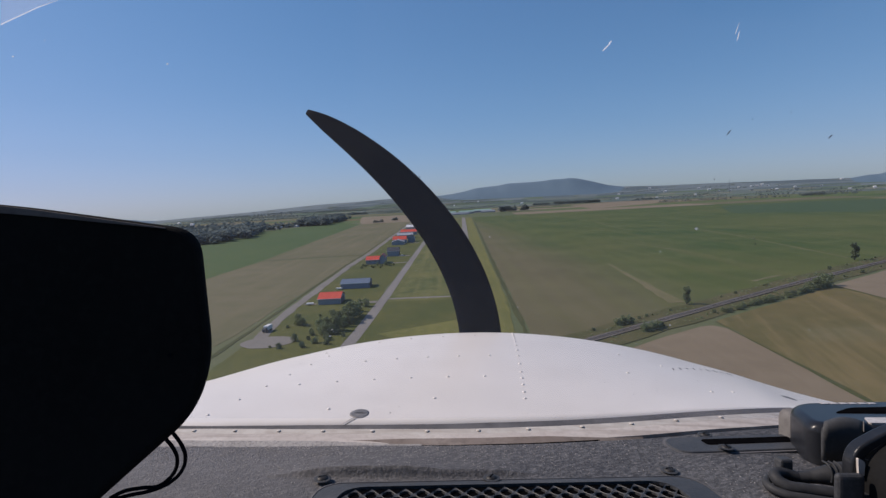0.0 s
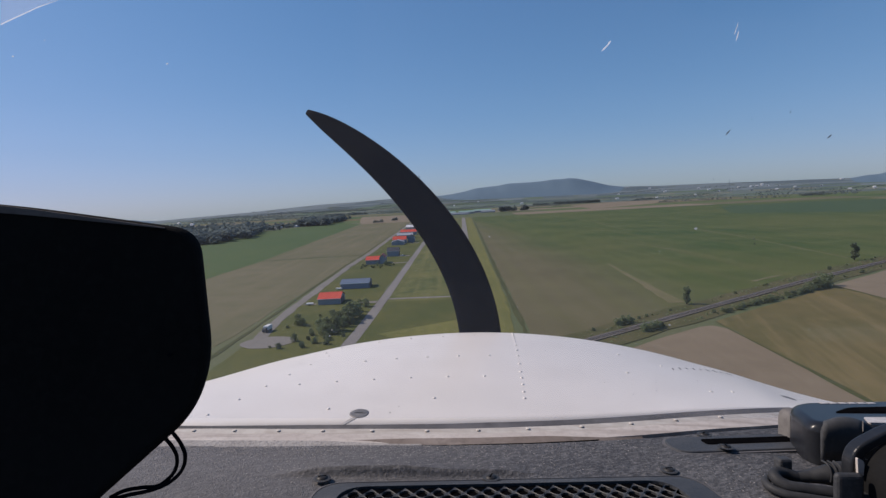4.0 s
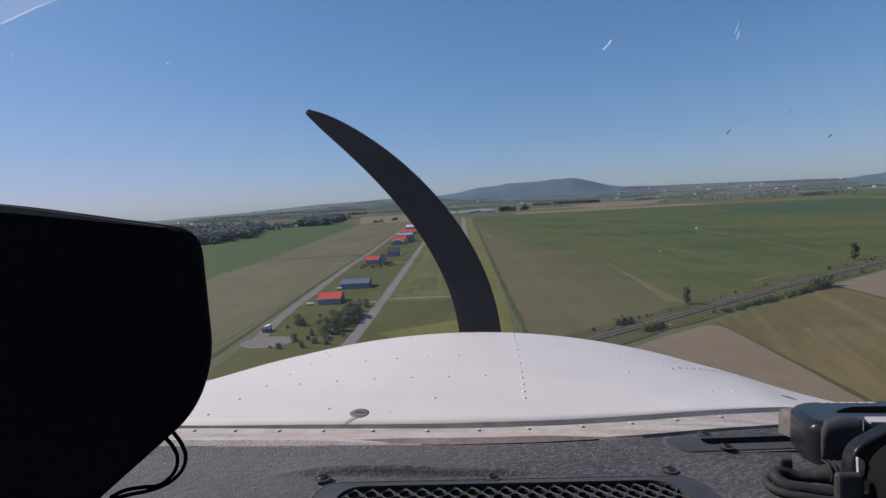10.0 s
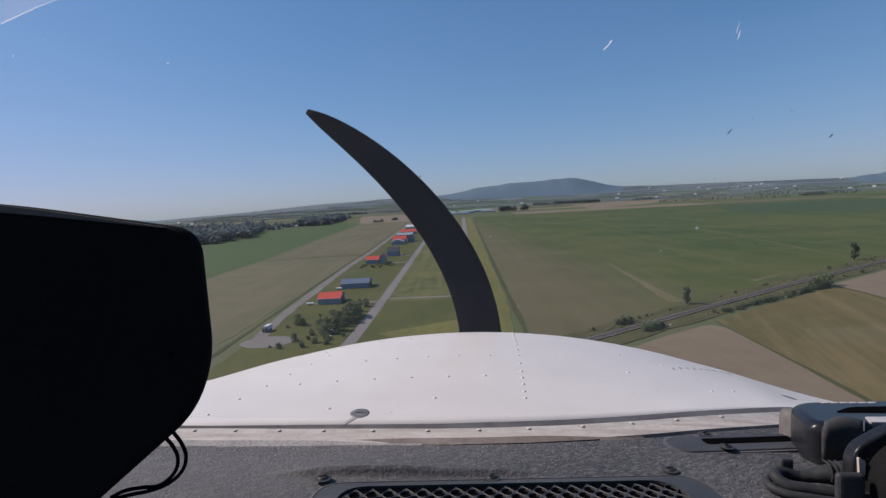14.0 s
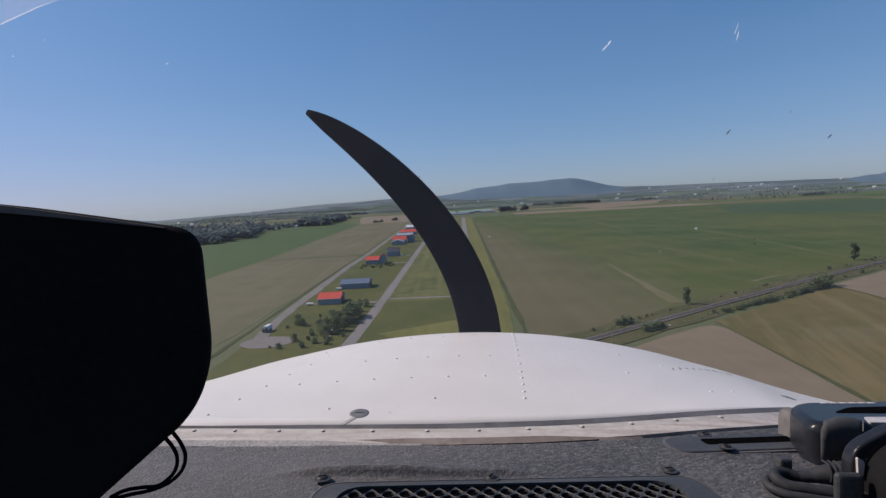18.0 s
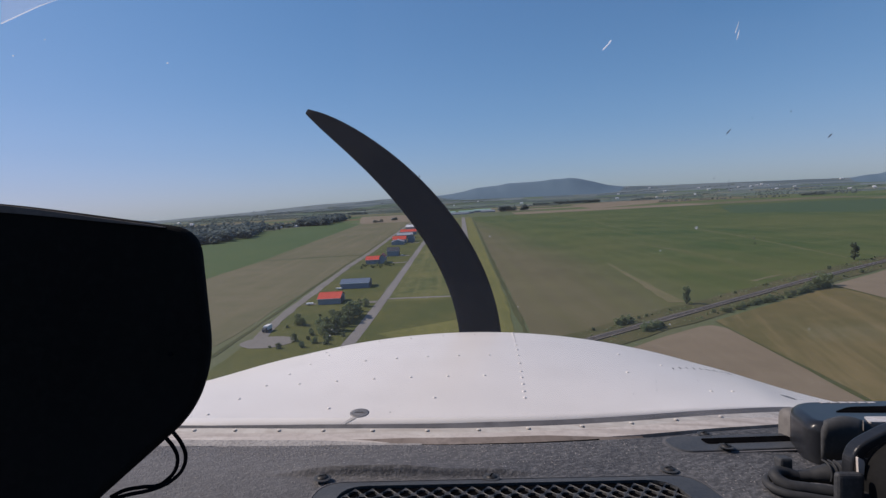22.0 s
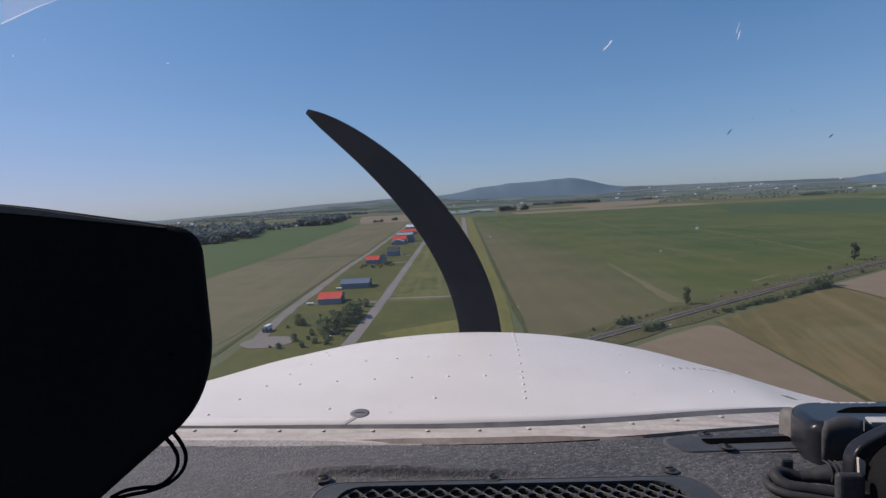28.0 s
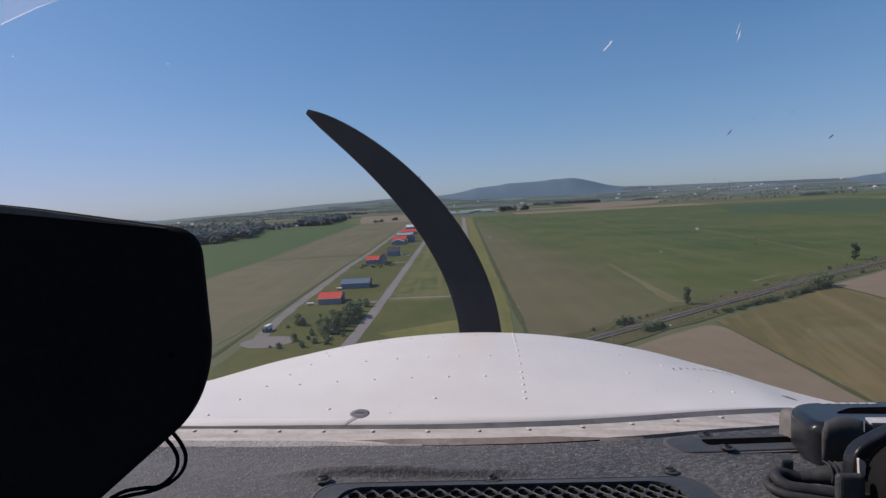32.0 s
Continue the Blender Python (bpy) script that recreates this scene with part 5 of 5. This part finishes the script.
# pale dust and lint lying on the vinyl, thickest along the windscreen
rnd, bm = random.Random(77), bmesh.new()
for k in range(6200):
    x = rnd.uniform(-0.5, 0.62)
    y = sill(x) - 0.0125 - rnd.expovariate(1 / 0.022) if k > 1300 else rnd.uniform(0.55, 0.72)
    if k > 1300 and rnd.random() > math.exp(-max(0.0, x + 0.16) / 0.16) or y < 0.5:
        continue
    if -0.17 < x < 0.31 and y < 0.625 or (x > 0.3 and y > 0.68):
        continue
    a, r = rnd.uniform(0, 3.14), rnd.choice((0.0005, 0.0007, 0.001, 0.0015))
    c, t = Vector((x, y, dash_height(x, y) + 0.0003)), rnd.uniform(0.0003, 0.0006)
    u, v = Vector((math.cos(a), math.sin(a), 0)) * r, Vector((-math.sin(a), math.cos(a), 0)) * t
    lo = [bm.verts.new(c + p) for p in (u + v, v - u, -u - v, u - v)]
    top = bm.verts.new(c + Vector((0, 0, 0.0004)))
    for i in range(4):
        bm.faces.new((lo[i], lo[(i + 1) % 4], top))
    bm.faces.new(lo[::-1])
tagged(part("dust_specks", bm, M["dust"], aircraft, "pale dust specks on the vinyl"), kind="stuff")

# defroster grille
GR = Matrix.Translation((0.075, 0.491, DASH)) @ pose(0, 0, 0, 0, 0, 2.6)
outer = rounded([(-0.245, -0.13, 0.02), (0.255, -0.13, 0.02), (0.238, 0.112, 0.03), (-0.215, 0.112, 0.03)], 6)
inner = rounded([(-0.205, -0.115, 0.02), (0.215, -0.115, 0.02), (0.197, 0.093, 0.03), (-0.187, 0.093, 0.03)], 6)
bm = bmesh.new()
rings = [[bm.verts.new((u, v, z)) for u, v in o] for o, z in ((outer, -0.001), (outer, 0.0025), (inner, 0.0068), (inner, 0.001))]
for a, b in zip(rings, rings[1:]):
    for i in range(len(a)):
        bm.faces.new((a[i], a[(i + 1) % len(a)], b[(i + 1) % len(b)], b[i]))
frame_plate = part("grille_frame", bm, M["panel"], aircraft, "dark plastic frame of the grille")
frame_plate.matrix_local = GR
bm = bmesh.new()
rings = [[bm.verts.new((u * k, v * k, z)) for u, v in outer] for k, z in ((1.002, 0.0022), (1.002, 0.0031), (0.992, 0.0034), (0.992, 0.0026))]
for a, b in zip(rings, rings[1:]):
    for i in range(len(a)):
        bm.faces.new((a[i], a[(i + 1) % len(a)], b[(i + 1) % len(b)], b[i]))
part("frame_highlight", bm, M["gasket"], frame_plate, "pale dusty edge of the frame with painted highlight")
grille_shade = part("grille_shade", prism(inner, 0.001, "z", 0.0018), M["void"], frame_plate, "black sheet painted as the dark under the grille")
bm = bmesh.new()
cw, ch = 0.0190, 0.0125
for j in range(-9, 8):
    for i in range(-11, 12):
        c = Vector((i * cw + (j % 2) * cw / 2, j * ch, 0.0062))
        if abs(c.x - 0.004) > 0.190 or c.y > 0.084 or c.y < -0.106:
            continue
        rim = [bm.verts.new(c + Vector((u * cw / 2, v * ch, 0))) for u, v in ((1, 0), (0, 1), (-1, 0), (0, -1))]
        eye = []
        for k in range(8):
            a = (k + 0.5) * math.pi / 4
            u, v = 0.72 * math.cos(a), 0.64 * math.sin(a)
            eye.append(bm.verts.new(c + Vector(((u + 0.16 * v) * cw / 2, (v - 0.10 * u) * ch, -0.0006))))
        low = [bm.verts.new(v.co - Vector((0, 0, 0.0026))) for v in eye]
        for k in range(4):
            m = (k + 1) % 4
            bm.faces.new((rim[k], rim[m], eye[(2 * k + 1) % 8], eye[2 * k]))
            bm.faces.new((rim[m], eye[(2 * k + 2) % 8], eye[(2 * k + 1) % 8]))
        for k in range(8):
            m = (k + 1) % 8
            bm.faces.new((eye[k], eye[m], low[m], low[k]))
part("grille_mesh", bm, M["grille"], frame_plate, "expanded metal diamond mesh")


def screw(x, y, z, turn=20.0, r=0.0075):
    s = part("screw", dome(r, 0.0032, 14), M["screw"], aircraft, smooth=True)
    s.matrix_local = Matrix.Translation((x, y, z)) @ pose(0, 0, 0, 0, 0, turn)
    part("washer", dome(r * 1.4, 0.0008, 18), M["trim"], s)
    part("cross_slot", boxed(-r * 0.6, r * 0.6, -0.0009, 0.0009, 0.0022, 0.00312), M["void"], s)


for x, y, z, a in ((-0.145, 0.603, -0.276, 20), (0.0585, 0.603, -0.275, 65), (0.284, 0.628, -0.277, 10), (0.393, 0.752, -0.278, 40), (0.394, 0.697, -0.275, 80)):
    screw(x, y, z, a)

# slotted side vent
VT = Matrix.Translation((0.436, 0.722, DASH - 0.0015)) @ pose(0, 0, 0, 0, 0, 5)
vent = part("side_vent", prism(rounded([(-0.115, -0.026, 0.03), (0.15, -0.026, 0.01), (0.15, 0.028, 0.01), (-0.115, 0.028, 0.03)], 8), 0.0042, "z", -0.001), M["panel"], aircraft, "blue-grey plastic slotted air vent")
vent.matrix_local = VT
part("vent_rim", prism(rounded([(-0.1185, -0.0295, 0.032), (0.15, -0.0295, 0.01), (0.15, 0.0315, 0.01), (-0.1185, 0.0315, 0.032)], 8), 0.0022, "z", -0.0012), M["gasket"], vent, "pale dusty rim with painted highlight")
soften(vent, 0.002)
part("vent_slot_shade", prism(rounded([(-0.06, -0.004, 0.006), (0.13, -0.004, 0.006), (0.13, 0.015, 0.006), (-0.06, 0.015, 0.006)], 4), 0.0008, "z", 0.0033), M["void"], vent, "black patch painted as the shade in the air opening")

# propeller
HUB = Vector((0.15, 1.44, -0.50))


def blade_mesh():
    k = [Vector((0.1070, -0.3557)), Vector((0.1430, -0.0300)), Vector((-0.1420, 0.2540)), Vector((-0.3910, 0.3950))]
    bm, rings = bmesh.new(), []
    for i in range(33):
        t = i / 32
        c = k[0] * (1 - t) ** 3 + k[1] * 3 * t * (1 - t) ** 2 + k[2] * 3 * t * t * (1 - t) + k[3] * t ** 3
        d = (k[1] - k[0]) * (1 - t) ** 2 + (k[2] - k[1]) * 2 * t * (1 - t) + (k[3] - k[2]) * t * t
        n = Vector((-d.y, d.x)).normalized()
        w = 0.5 * 0.121 * max(0.02, 1 - t ** 2.3) ** 0.52
        th = 0.018 * (1 - 0.75 * t)
        tw = radians(38 - 24 * t) * 0.25
        ring = []
        for a in range(12):
            u, v = math.cos(a * 6.2832 / 12) * w, math.sin(a * 6.2832 / 12) * th
            e, f = u * math.cos(tw) - v * math.sin(tw), u * math.sin(tw) + v * math.cos(tw)
            ring.append(bm.verts.new((c.x + n.x * e, HUB.y + f, c.y + n.y * e)))
        rings.append(ring)
    for a, b in zip(rings, rings[1:]):
        for i in range(12):
            bm.faces.new((a[i], a[(i + 1) % 12], b[(i + 1) % 12], b[i]))
    bm.faces.new(rings[0][::-1])
    bm.faces.new(rings[-1])
    bmesh.ops.translate(bm, vec=-HUB, verts=bm.verts)
    return bm


prop = part("propeller_hub", prism([(0.055 * math.cos(i * 6.2832 / 20), 0.055 * math.sin(i * 6.2832 / 20)) for i in range(20)], 0.10, "y", -0.05), M["blade"], aircraft, "black propeller hub")
prop.matrix_local = Matrix.Translation(HUB)
blade = part("blade", blade_mesh(), M["blade"], prop, "matte black propeller blade bent to fit the camera's view", smooth=True)
other = new("blade", blade.data)
other.parent = prop
other.matrix_local = pose(0, 0, 0, 0, 180, 0)
root = part("blade_root", prism([(0.05, -0.10), (0.05, 0.14), (-0.06, 0.14), (-0.06, -0.10)], 0.03, "y", -0.015), M["blade"], prop)
cone = bmesh.new()
bmesh.ops.create_cone(cone, cap_ends=True, segments=24, radius1=0.09, radius2=0.02, depth=0.16, matrix=Matrix.Translation((0, 0.12, 0)) @ pose(0, 0, 0, -90, 0, 0))
part("spinner", cone, M["cowl"], prop, "white spinner", smooth=True)

# windscreen: a clear sheet from the flange up and back, with scuffs and dried insects on it
LOW, HIGH = (0.80, -0.27), (0.02, 0.606)


def sheet_at(a, b):
    """Where the sight line with slopes a (right) and b (up) meets the sheet."""
    t = (b * LOW[0] - LOW[1]) / ((HIGH[1] - LOW[1]) + b * (LOW[0] - HIGH[0]))
    y = LOW[0] + (HIGH[0] - LOW[0]) * t
    return Vector((a * y, y, b * y))


tilt = Vector((0, HIGH[0] - LOW[0], HIGH[1] - LOW[1])).normalized()
nrm = Vector((1, 0, 0)).cross(tilt).normalized()
bm = bmesh.new()
q = [Vector((-1.0, LOW[0], LOW[1])), Vector((1.15, LOW[0], LOW[1])), Vector((1.15, HIGH[0], HIGH[1])), Vector((-1.0, HIGH[0], HIGH[1]))]
lo, hi = [bm.verts.new(p) for p in q], [bm.verts.new(p - nrm * 0.003) for p in q]
bm.faces.new(lo)
bm.faces.new(hi)
for i in range(4):
    bm.faces.new((lo[i], lo[(i + 1) % 4], hi[(i + 1) % 4], hi[i]))
screen = part("windscreen", bm, M["acrylic"], aircraft, "clear scuffed acrylic windscreen")
screen.visible_shadow = False
base = Matrix((Vector((1, 0, 0)), tilt, nrm)).transposed().to_4x4()


def mark(name, a, b, w, h, turn, material, seed):
    rnd = random.Random(seed)
    n = 9
    out = [(w / 2 * math.cos(i * 6.2832 / n) * rnd.uniform(0.5, 1.1), h / 2 * math.sin(i * 6.2832 / n) * rnd.uniform(0.5, 1.1)) for i in range(n)]
    o = part(name, prism(out, 0.0006, "z", 0.0), M[material], screen)
    o.matrix_local = Matrix.Translation(sheet_at(a, b) - nrm * 0.0042) @ base @ pose(0, 0, 0, 0, 0, turn)
    o.visible_shadow = False


for i, (a, b, w, h, turn, tone) in enumerate((
        (0.329, 0.401, 0.0018, 0.015, -38, "chip"), (0.336, 0.410, 0.003, 0.005, -38, "chip"), (0.594, 0.424, 0.0015, 0.011, 4, "chip"),
        (0.5915, 0.437, 0.0008, 0.016, 2, "chip"), (-0.554, 0.367, 0.004, 0.0015, 25, "chip"), (-0.8646, 0.3815, 0.002, 0.002, 0, "chip"), (-0.801, 0.414, 0.0013, 0.0013, 0, "chip"), (-0.681, 0.296, 0.001, 0.001, 0, "chip"), (-0.674, 0.447, 0.0014, 0.0014, 0, "veil"),
        (0.778, 0.221, 0.0028, 0.008, -25, "speck"), (0.574, 0.229, 0.002, 0.009, -20, "speck"), (-0.047, 0.140, 0.0022, 0.004, 0, "speck"),
        (0.509, 0.037, 0.0075, 0.006, 10, "veil"), (0.509, 0.035, 0.0012, 0.003, 10, "veil"), (0.627, 0.006, 0.002, 0.006, 30, "speck"), (0.626, 0.016, 0.0016, 0.003, 0, "speck"),
        (0.622, 0.256, 0.001, 0.002, 0, "speck"), (0.70, 0.27, 0.001, 0.002, 0, "speck"), (0.545, 0.136, 0.001, 0.0025, 0, "speck"),
        (0.436, -0.009, 0.0014, 0.003, 20, "chip"), (0.455, -0.156, 0.0025, 0.0035, -20, "chip"), (0.173, 0.063, 0.0012, 0.002, 0, "speck"),
        (-0.38, 0.07, 0.003, 0.001, 0, "speck"), (-0.227, -0.178, 0.002, 0.0035, -30, "chip"), (0.735, -0.165, 0.0012, 0.0012, 0, "chip"),
        (0.094, 0.02, 0.0016, 0.002, 0, "chip"), (0.15, -0.12, 0.0018, 0.0012, 0, "chip"))):
    mark("dried_insect" if tone == "speck" else "scuff", a, b, w * 0.6, h * 0.75, turn, tone, i)
# painted reflection in the sheet's corner: a bright line with a pale patch above it
for name, corners, tone, label in (
        ("scratch", [(-0.8900, 0.4440), (-0.8140, 0.4795), (-0.7700, 0.4960), (-0.8150, 0.4815), (-0.8900, 0.4472)], "chip", "bright edge of a painted reflection"),
        ("worn_patch", [(-0.8900, 0.4474), (-0.8150, 0.4817), (-0.7700, 0.4962), (-0.7620, 0.5050), (-0.8900, 0.5150)], "veil", "pale painted reflection in the acrylic's corner")):
    bm = bmesh.new()
    lo = [bm.verts.new(sheet_at(a, b) - nrm * 0.0042) for a, b in corners]
    hi = [bm.verts.new(v.co - nrm * 0.0004) for v in lo]
    bm.faces.new(lo)
    bm.faces.new(hi[::-1])
    for k in range(len(lo)):
        m = (k + 1) % len(lo)
        bm.faces.new((lo[k], hi[k], hi[m], lo[m]))
    part(name, bm, M[tone], screen, label).visible_shadow = False

# plain cabin walls behind and beside the eye
part("cabin_roof", boxed(-1.0, 1.15, -1.5, 0.0, 0.61, 0.64), M["lining"], aircraft)
part("rear_wall", boxed(-1.0, 1.15, -1.53, -1.5, -0.95, 0.64), M["lining"], aircraft)
part("cabin_floor", boxed(-1.0, 1.15, -1.5, 0.72, -0.98, -0.95), M["lining"], aircraft)
part("firewall", boxed(-1.0, 1.15, 0.69, 0.715, -0.95, -0.30), M["lining"], aircraft)
part("side_panel", boxed(-1.03, -1.0, -1.5, 0.72, -0.98, -0.30), M["lining"], aircraft)
part("side_panel", boxed(1.15, 1.18, -1.5, 0.72, -0.98, -0.30), M["lining"], aircraft)
part("instrument_panel", boxed(-0.98, 1.13, 0.28, 0.30, -0.62, -0.30), M["trim"], aircraft)
for x in (-1.03, 1.15):
    for y in (-1.5, -0.55):
        part("window_post", boxed(x, x + 0.03, y, y + 0.08, -0.30, 0.61), M["lining"], aircraft)

# ---------------------------------------------------------------- things on the dashboard
pod = thing("instrument_pod", CRAFT, "matte black rounded instrument pod standing on the dashboard", "instrument pod")
outline = rounded([(u - 0.0072, v, r) for u, v, r in [(-0.50, 0.046, 0.01), (-0.395, 0.042, 0.3), (-0.2150, 0.0178, 0.024), (-0.2025, -0.10, 0.14), (-0.2190, -0.1500, 0.06), (-0.302, -0.224, 0.02), (-0.3675, -0.285, 0.01), (-0.50, -0.285, 0.01)]], 8)
shell = soften(part("housing", prism(outline, 0.014, "y", 0.45), M["pod"], pod), 0.0065, 4)
part("back_plate", prism([(u * 0.9 - 0.045, v * 0.9 - 0.012) for u, v in outline], 0.03, "y", 0.464), M["trim"], pod)
soften(part("top_rim", prism(rounded([(-0.505, 0.0475, 0.002), (-0.402, 0.0405, 0.2), (-0.250, 0.0195, 0.002), (-0.250, 0.0186, 0.002), (-0.402, 0.0335, 0.2), (-0.505, 0.0385, 0.002)], 6), 0.004, "y", 0.4485), M["rim"], pod, "brown-grey sheen painted along the upper edge"), 0.001)
for x, z in ((-0.245, -0.095), (-0.43, -0.02)):
    part("pod_screw", prism([(x + 0.0022 * math.cos(k * 1.047), z + 0.0022 * math.sin(k * 1.047)) for k in range(6)], 0.0012, "y", 0.4491), M["blade"], pod)

wire = thing("cable_pair", CRAFT, "two thin black cables hanging in a loop", "cable")
tube([(-0.2600, 0.478, -0.1721), (-0.2528, 0.486, -0.1914), (-0.2519, 0.490, -0.2046), (-0.2555, 0.490, -0.2167), (-0.2616, 0.486, -0.2238), (-0.2703, 0.482, -0.2284), (-0.2815, 0.476, -0.2304), (-0.2938, 0.470, -0.2307), (-0.3071, 0.466, -0.2329)], 0.0018, "cable", M["blade"], wire)
tube([(-0.2675, 0.478, -0.1775), (-0.2621, 0.488, -0.1949), (-0.2609, 0.492, -0.2065), (-0.2632, 0.492, -0.2176), (-0.2682, 0.488, -0.2247), (-0.2753, 0.484, -0.2288), (-0.2864, 0.478, -0.2276), (-0.3004, 0.472, -0.2280), (-0.3110, 0.468, -0.2324)], 0.0018, "cable", M["blade"], wire)

gps = thing("navigation_unit", CRAFT @ Matrix.Translation((0.024, 0, 0)), "glossy blue-black device in a bracket on the dashboard", "device")
body = soften(part("body", prism(rounded([(0.456, 0.652, 0.03), (0.80, 0.640, 0.02), (0.80, 0.770, 0.02), (0.485, 0.752, 0.045)], 8), 0.066, "z", -0.294), M["gloss"], gps, smooth=True), 0.014, 5)
part("tray_shade", prism(rounded([(0.520, 0.697, 0.010), (0.79, 0.692, 0.01), (0.79, 0.733, 0.01), (0.56, 0.720, 0.012)], 5), 0.002, "z", -0.2292), M["void"], body, "black plate painted as a shaded hollow in the top")
part("grey_insert", prism(rounded([(0.534, 0.656, 0.006), (0.79, 0.650, 0.004), (0.79, 0.680, 0.004), (0.545, 0.677, 0.004)], 4), 0.003, "z", -0.230), M["rivet"], body, "pale grey insert")
for k in range(6):
    part("label_bar", boxed(0.535 + 0.014 * k, 0.545 + 0.014 * k, 0.738, 0.744, -0.2282, -0.2274), M["rivet"], body, "pale lettering bar")
soften(part("side_bracket", prism(rounded([(0.486, -0.290, 0.002), (0.516, -0.290, 0.002), (0.516, -0.241, 0.004), (0.486, -0.241, 0.022)], 8), 0.038, "y", 0.724), M["bracket"], gps, "worn brown-grey bracket"), 0.003, 3)
# moulded strap bent over the front edge of the body
bm = bmesh.new()
bend = [(0.6445, -0.275), (0.641, -0.258), (0.6385, -0.243), (0.6395, -0.233), (0.6425, -0.2275), (0.6475, -0.2245), (0.654, -0.2245), (0.660, -0.228)]
cells = []
for k, (y, z) in enumerate(bend):
    a, b = Vector(bend[max(0, k - 1)]), Vector(bend[min(len(bend) - 1, k + 1)])
    n = Vector((b.y - a.y, a.x - b.x)).normalized() * 0.0045
    row = []
    for i in range(9):
        t = i / 8
        x, up = (0.760 + 0.080 * t - 0.030 * t * max(0, 3 - k) / 3) * y - 0.024, 0.006 * math.sin(math.pi * t) * min(1, k / 4)
        row.append((bm.verts.new((x, y, z + up)), bm.verts.new((x, y + n.x, z + n.y + up))))
    cells.append(row)
for p, q in zip(cells, cells[1:]):
    for i in range(8):
        bm.faces.new((p[i][0], p[i + 1][0], q[i + 1][0], q[i][0]))
        bm.faces.new((p[i][1], q[i][1], q[i + 1][1], p[i + 1][1]))
    for i in (0, 8):
        bm.faces.new((p[i][0], q[i][0], q[i][1], p[i][1]))
for row in (cells[0], cells[-1]):
    for i in range(8):
        bm.faces.new((row[i][0], row[i][1], row[i + 1][1], row[i + 1][0]))
rim_line = [tuple(row[8][0].co) for row in cells[3:]]
part("strap", bm, M["strap"], gps, "dark grey moulded strap", smooth=True)
tube(rim_line, 0.0007, "strap_rim", M["bracket"], gps, "pale rim painting the strap's edge highlight")
# second unit nearer to the seat
arch = [(0.440, -0.283, 0.004), (0.440, -0.232, 0.03), (0.488, -0.200, 0.04), (0.70, -0.184, 0.01), (0.70, -0.283, 0.01)]
front = soften(part("front_body", prism(rounded(arch, 8), 0.05, "y", 0.505), M["pod"], gps, "black rounded unit"), 0.008, 3)
band = rounded([(0.428, -0.262, 0.004), (0.428, -0.222, 0.03), (0.484, -0.192, 0.05), (0.70, -0.176, 0.004), (0.70, -0.186, 0.004), (0.486, -0.203, 0.05), (0.440, -0.229, 0.03), (0.440, -0.262, 0.004)], 8)
soften(part("edge_band", prism(band, 0.016, "y", 0.553), M["gloss"], gps), 0.003, 3)
part("metal_clip", prism(rounded([(0.4325, -0.249, 0.002), (0.4385, -0.249, 0.002), (0.4395, -0.233, 0.004), (0.4315, -0.229, 0.002)], 4), 0.003, "y", 0.5495), M["worn"], gps, "scuffed metal clip")
soften(part("mount_block", boxed(0.401, 0.4315, 0.538, 0.5475, -0.285, -0.2425), M["trim"], gps, "dark grey mounting block"), 0.006, 3)
tube([(0.392, 0.588, -0.268), (0.405, 0.586, -0.266), (0.418, 0.583, -0.263), (0.432, 0.580, -0.261), (0.445, 0.577, -0.260)], 0.0125, "plug", M["rubber"], gps, "ribbed black cable plug", taper=(0.52, 0.58, 0.8, 1.1, 1.2))
for k in range(3):
    x = 0.420 + 0.006 * k
    tube([(x, 0.586 - 0.001 * k, -0.2475), (x, 0.577 - 0.001 * k, -0.2485), (x, 0.571 - 0.001 * k, -0.257), (x, 0.572 - 0.001 * k, -0.266)], 0.0013, "plug_rib", M["rubber"], gps)
soften(part("latch", boxed(0.374, 0.3895, 0.590, 0.604, -0.279, -0.2480), M["trim"], gps, "small black latch block"), 0.003)
rnd = random.Random(8)
for k in range(16):                                    # scuffs on the corners
    x, z = 0.475 + rnd.uniform(0, 0.03), rnd.uniform(-0.275, -0.245)
    part("scuff", boxed(x, x + rnd.uniform(0.001, 0.006), 0.6495, 0.6525, z, z + rnd.uniform(0.0003, 0.0006)), M["gasket"], body)
for k in range(6):
    x, z = rnd.uniform(0.43, 0.465), rnd.uniform(-0.262, -0.242)
    part("scuff", boxed(x, x + 0.0012, 0.5549, 0.5565, z, z + 0.0009), M["worn"], gps)
for k in range(26):                                    # specks of dust and rubbed spots on the front
    x, z = rnd.uniform(0.462, 0.545), rnd.uniform(-0.290, -0.240)
    part("scuff", boxed(x, x + rnd.uniform(0.0006, 0.0018), 0.6485, 0.6515, z, z + rnd.uniform(0.0004, 0.0010)), M["dust"], body)
lead = thing("power_cable", CRAFT @ Matrix.Translation((0.025, 0, 0)), "thick black power cable looped on the dashboard", "cable")
tube([(0.392, 0.588, -0.268), (0.374, 0.589, -0.263), (0.361, 0.582, -0.263), (0.364, 0.572, -0.268), (0.385, 0.563, -0.270), (0.425, 0.552, -0.272), (0.50, 0.530, -0.2775)], 0.0066, "cable", M["rubber"], lead)
tube([(0.400, 0.600, -0.272), (0.372, 0.598, -0.272), (0.353, 0.585, -0.2725), (0.355, 0.568, -0.2745), (0.385, 0.552, -0.2755), (0.425, 0.538, -0.2755), (0.50, 0.512, -0.2775)], 0.0048, "cable", M["rubber"], lead)
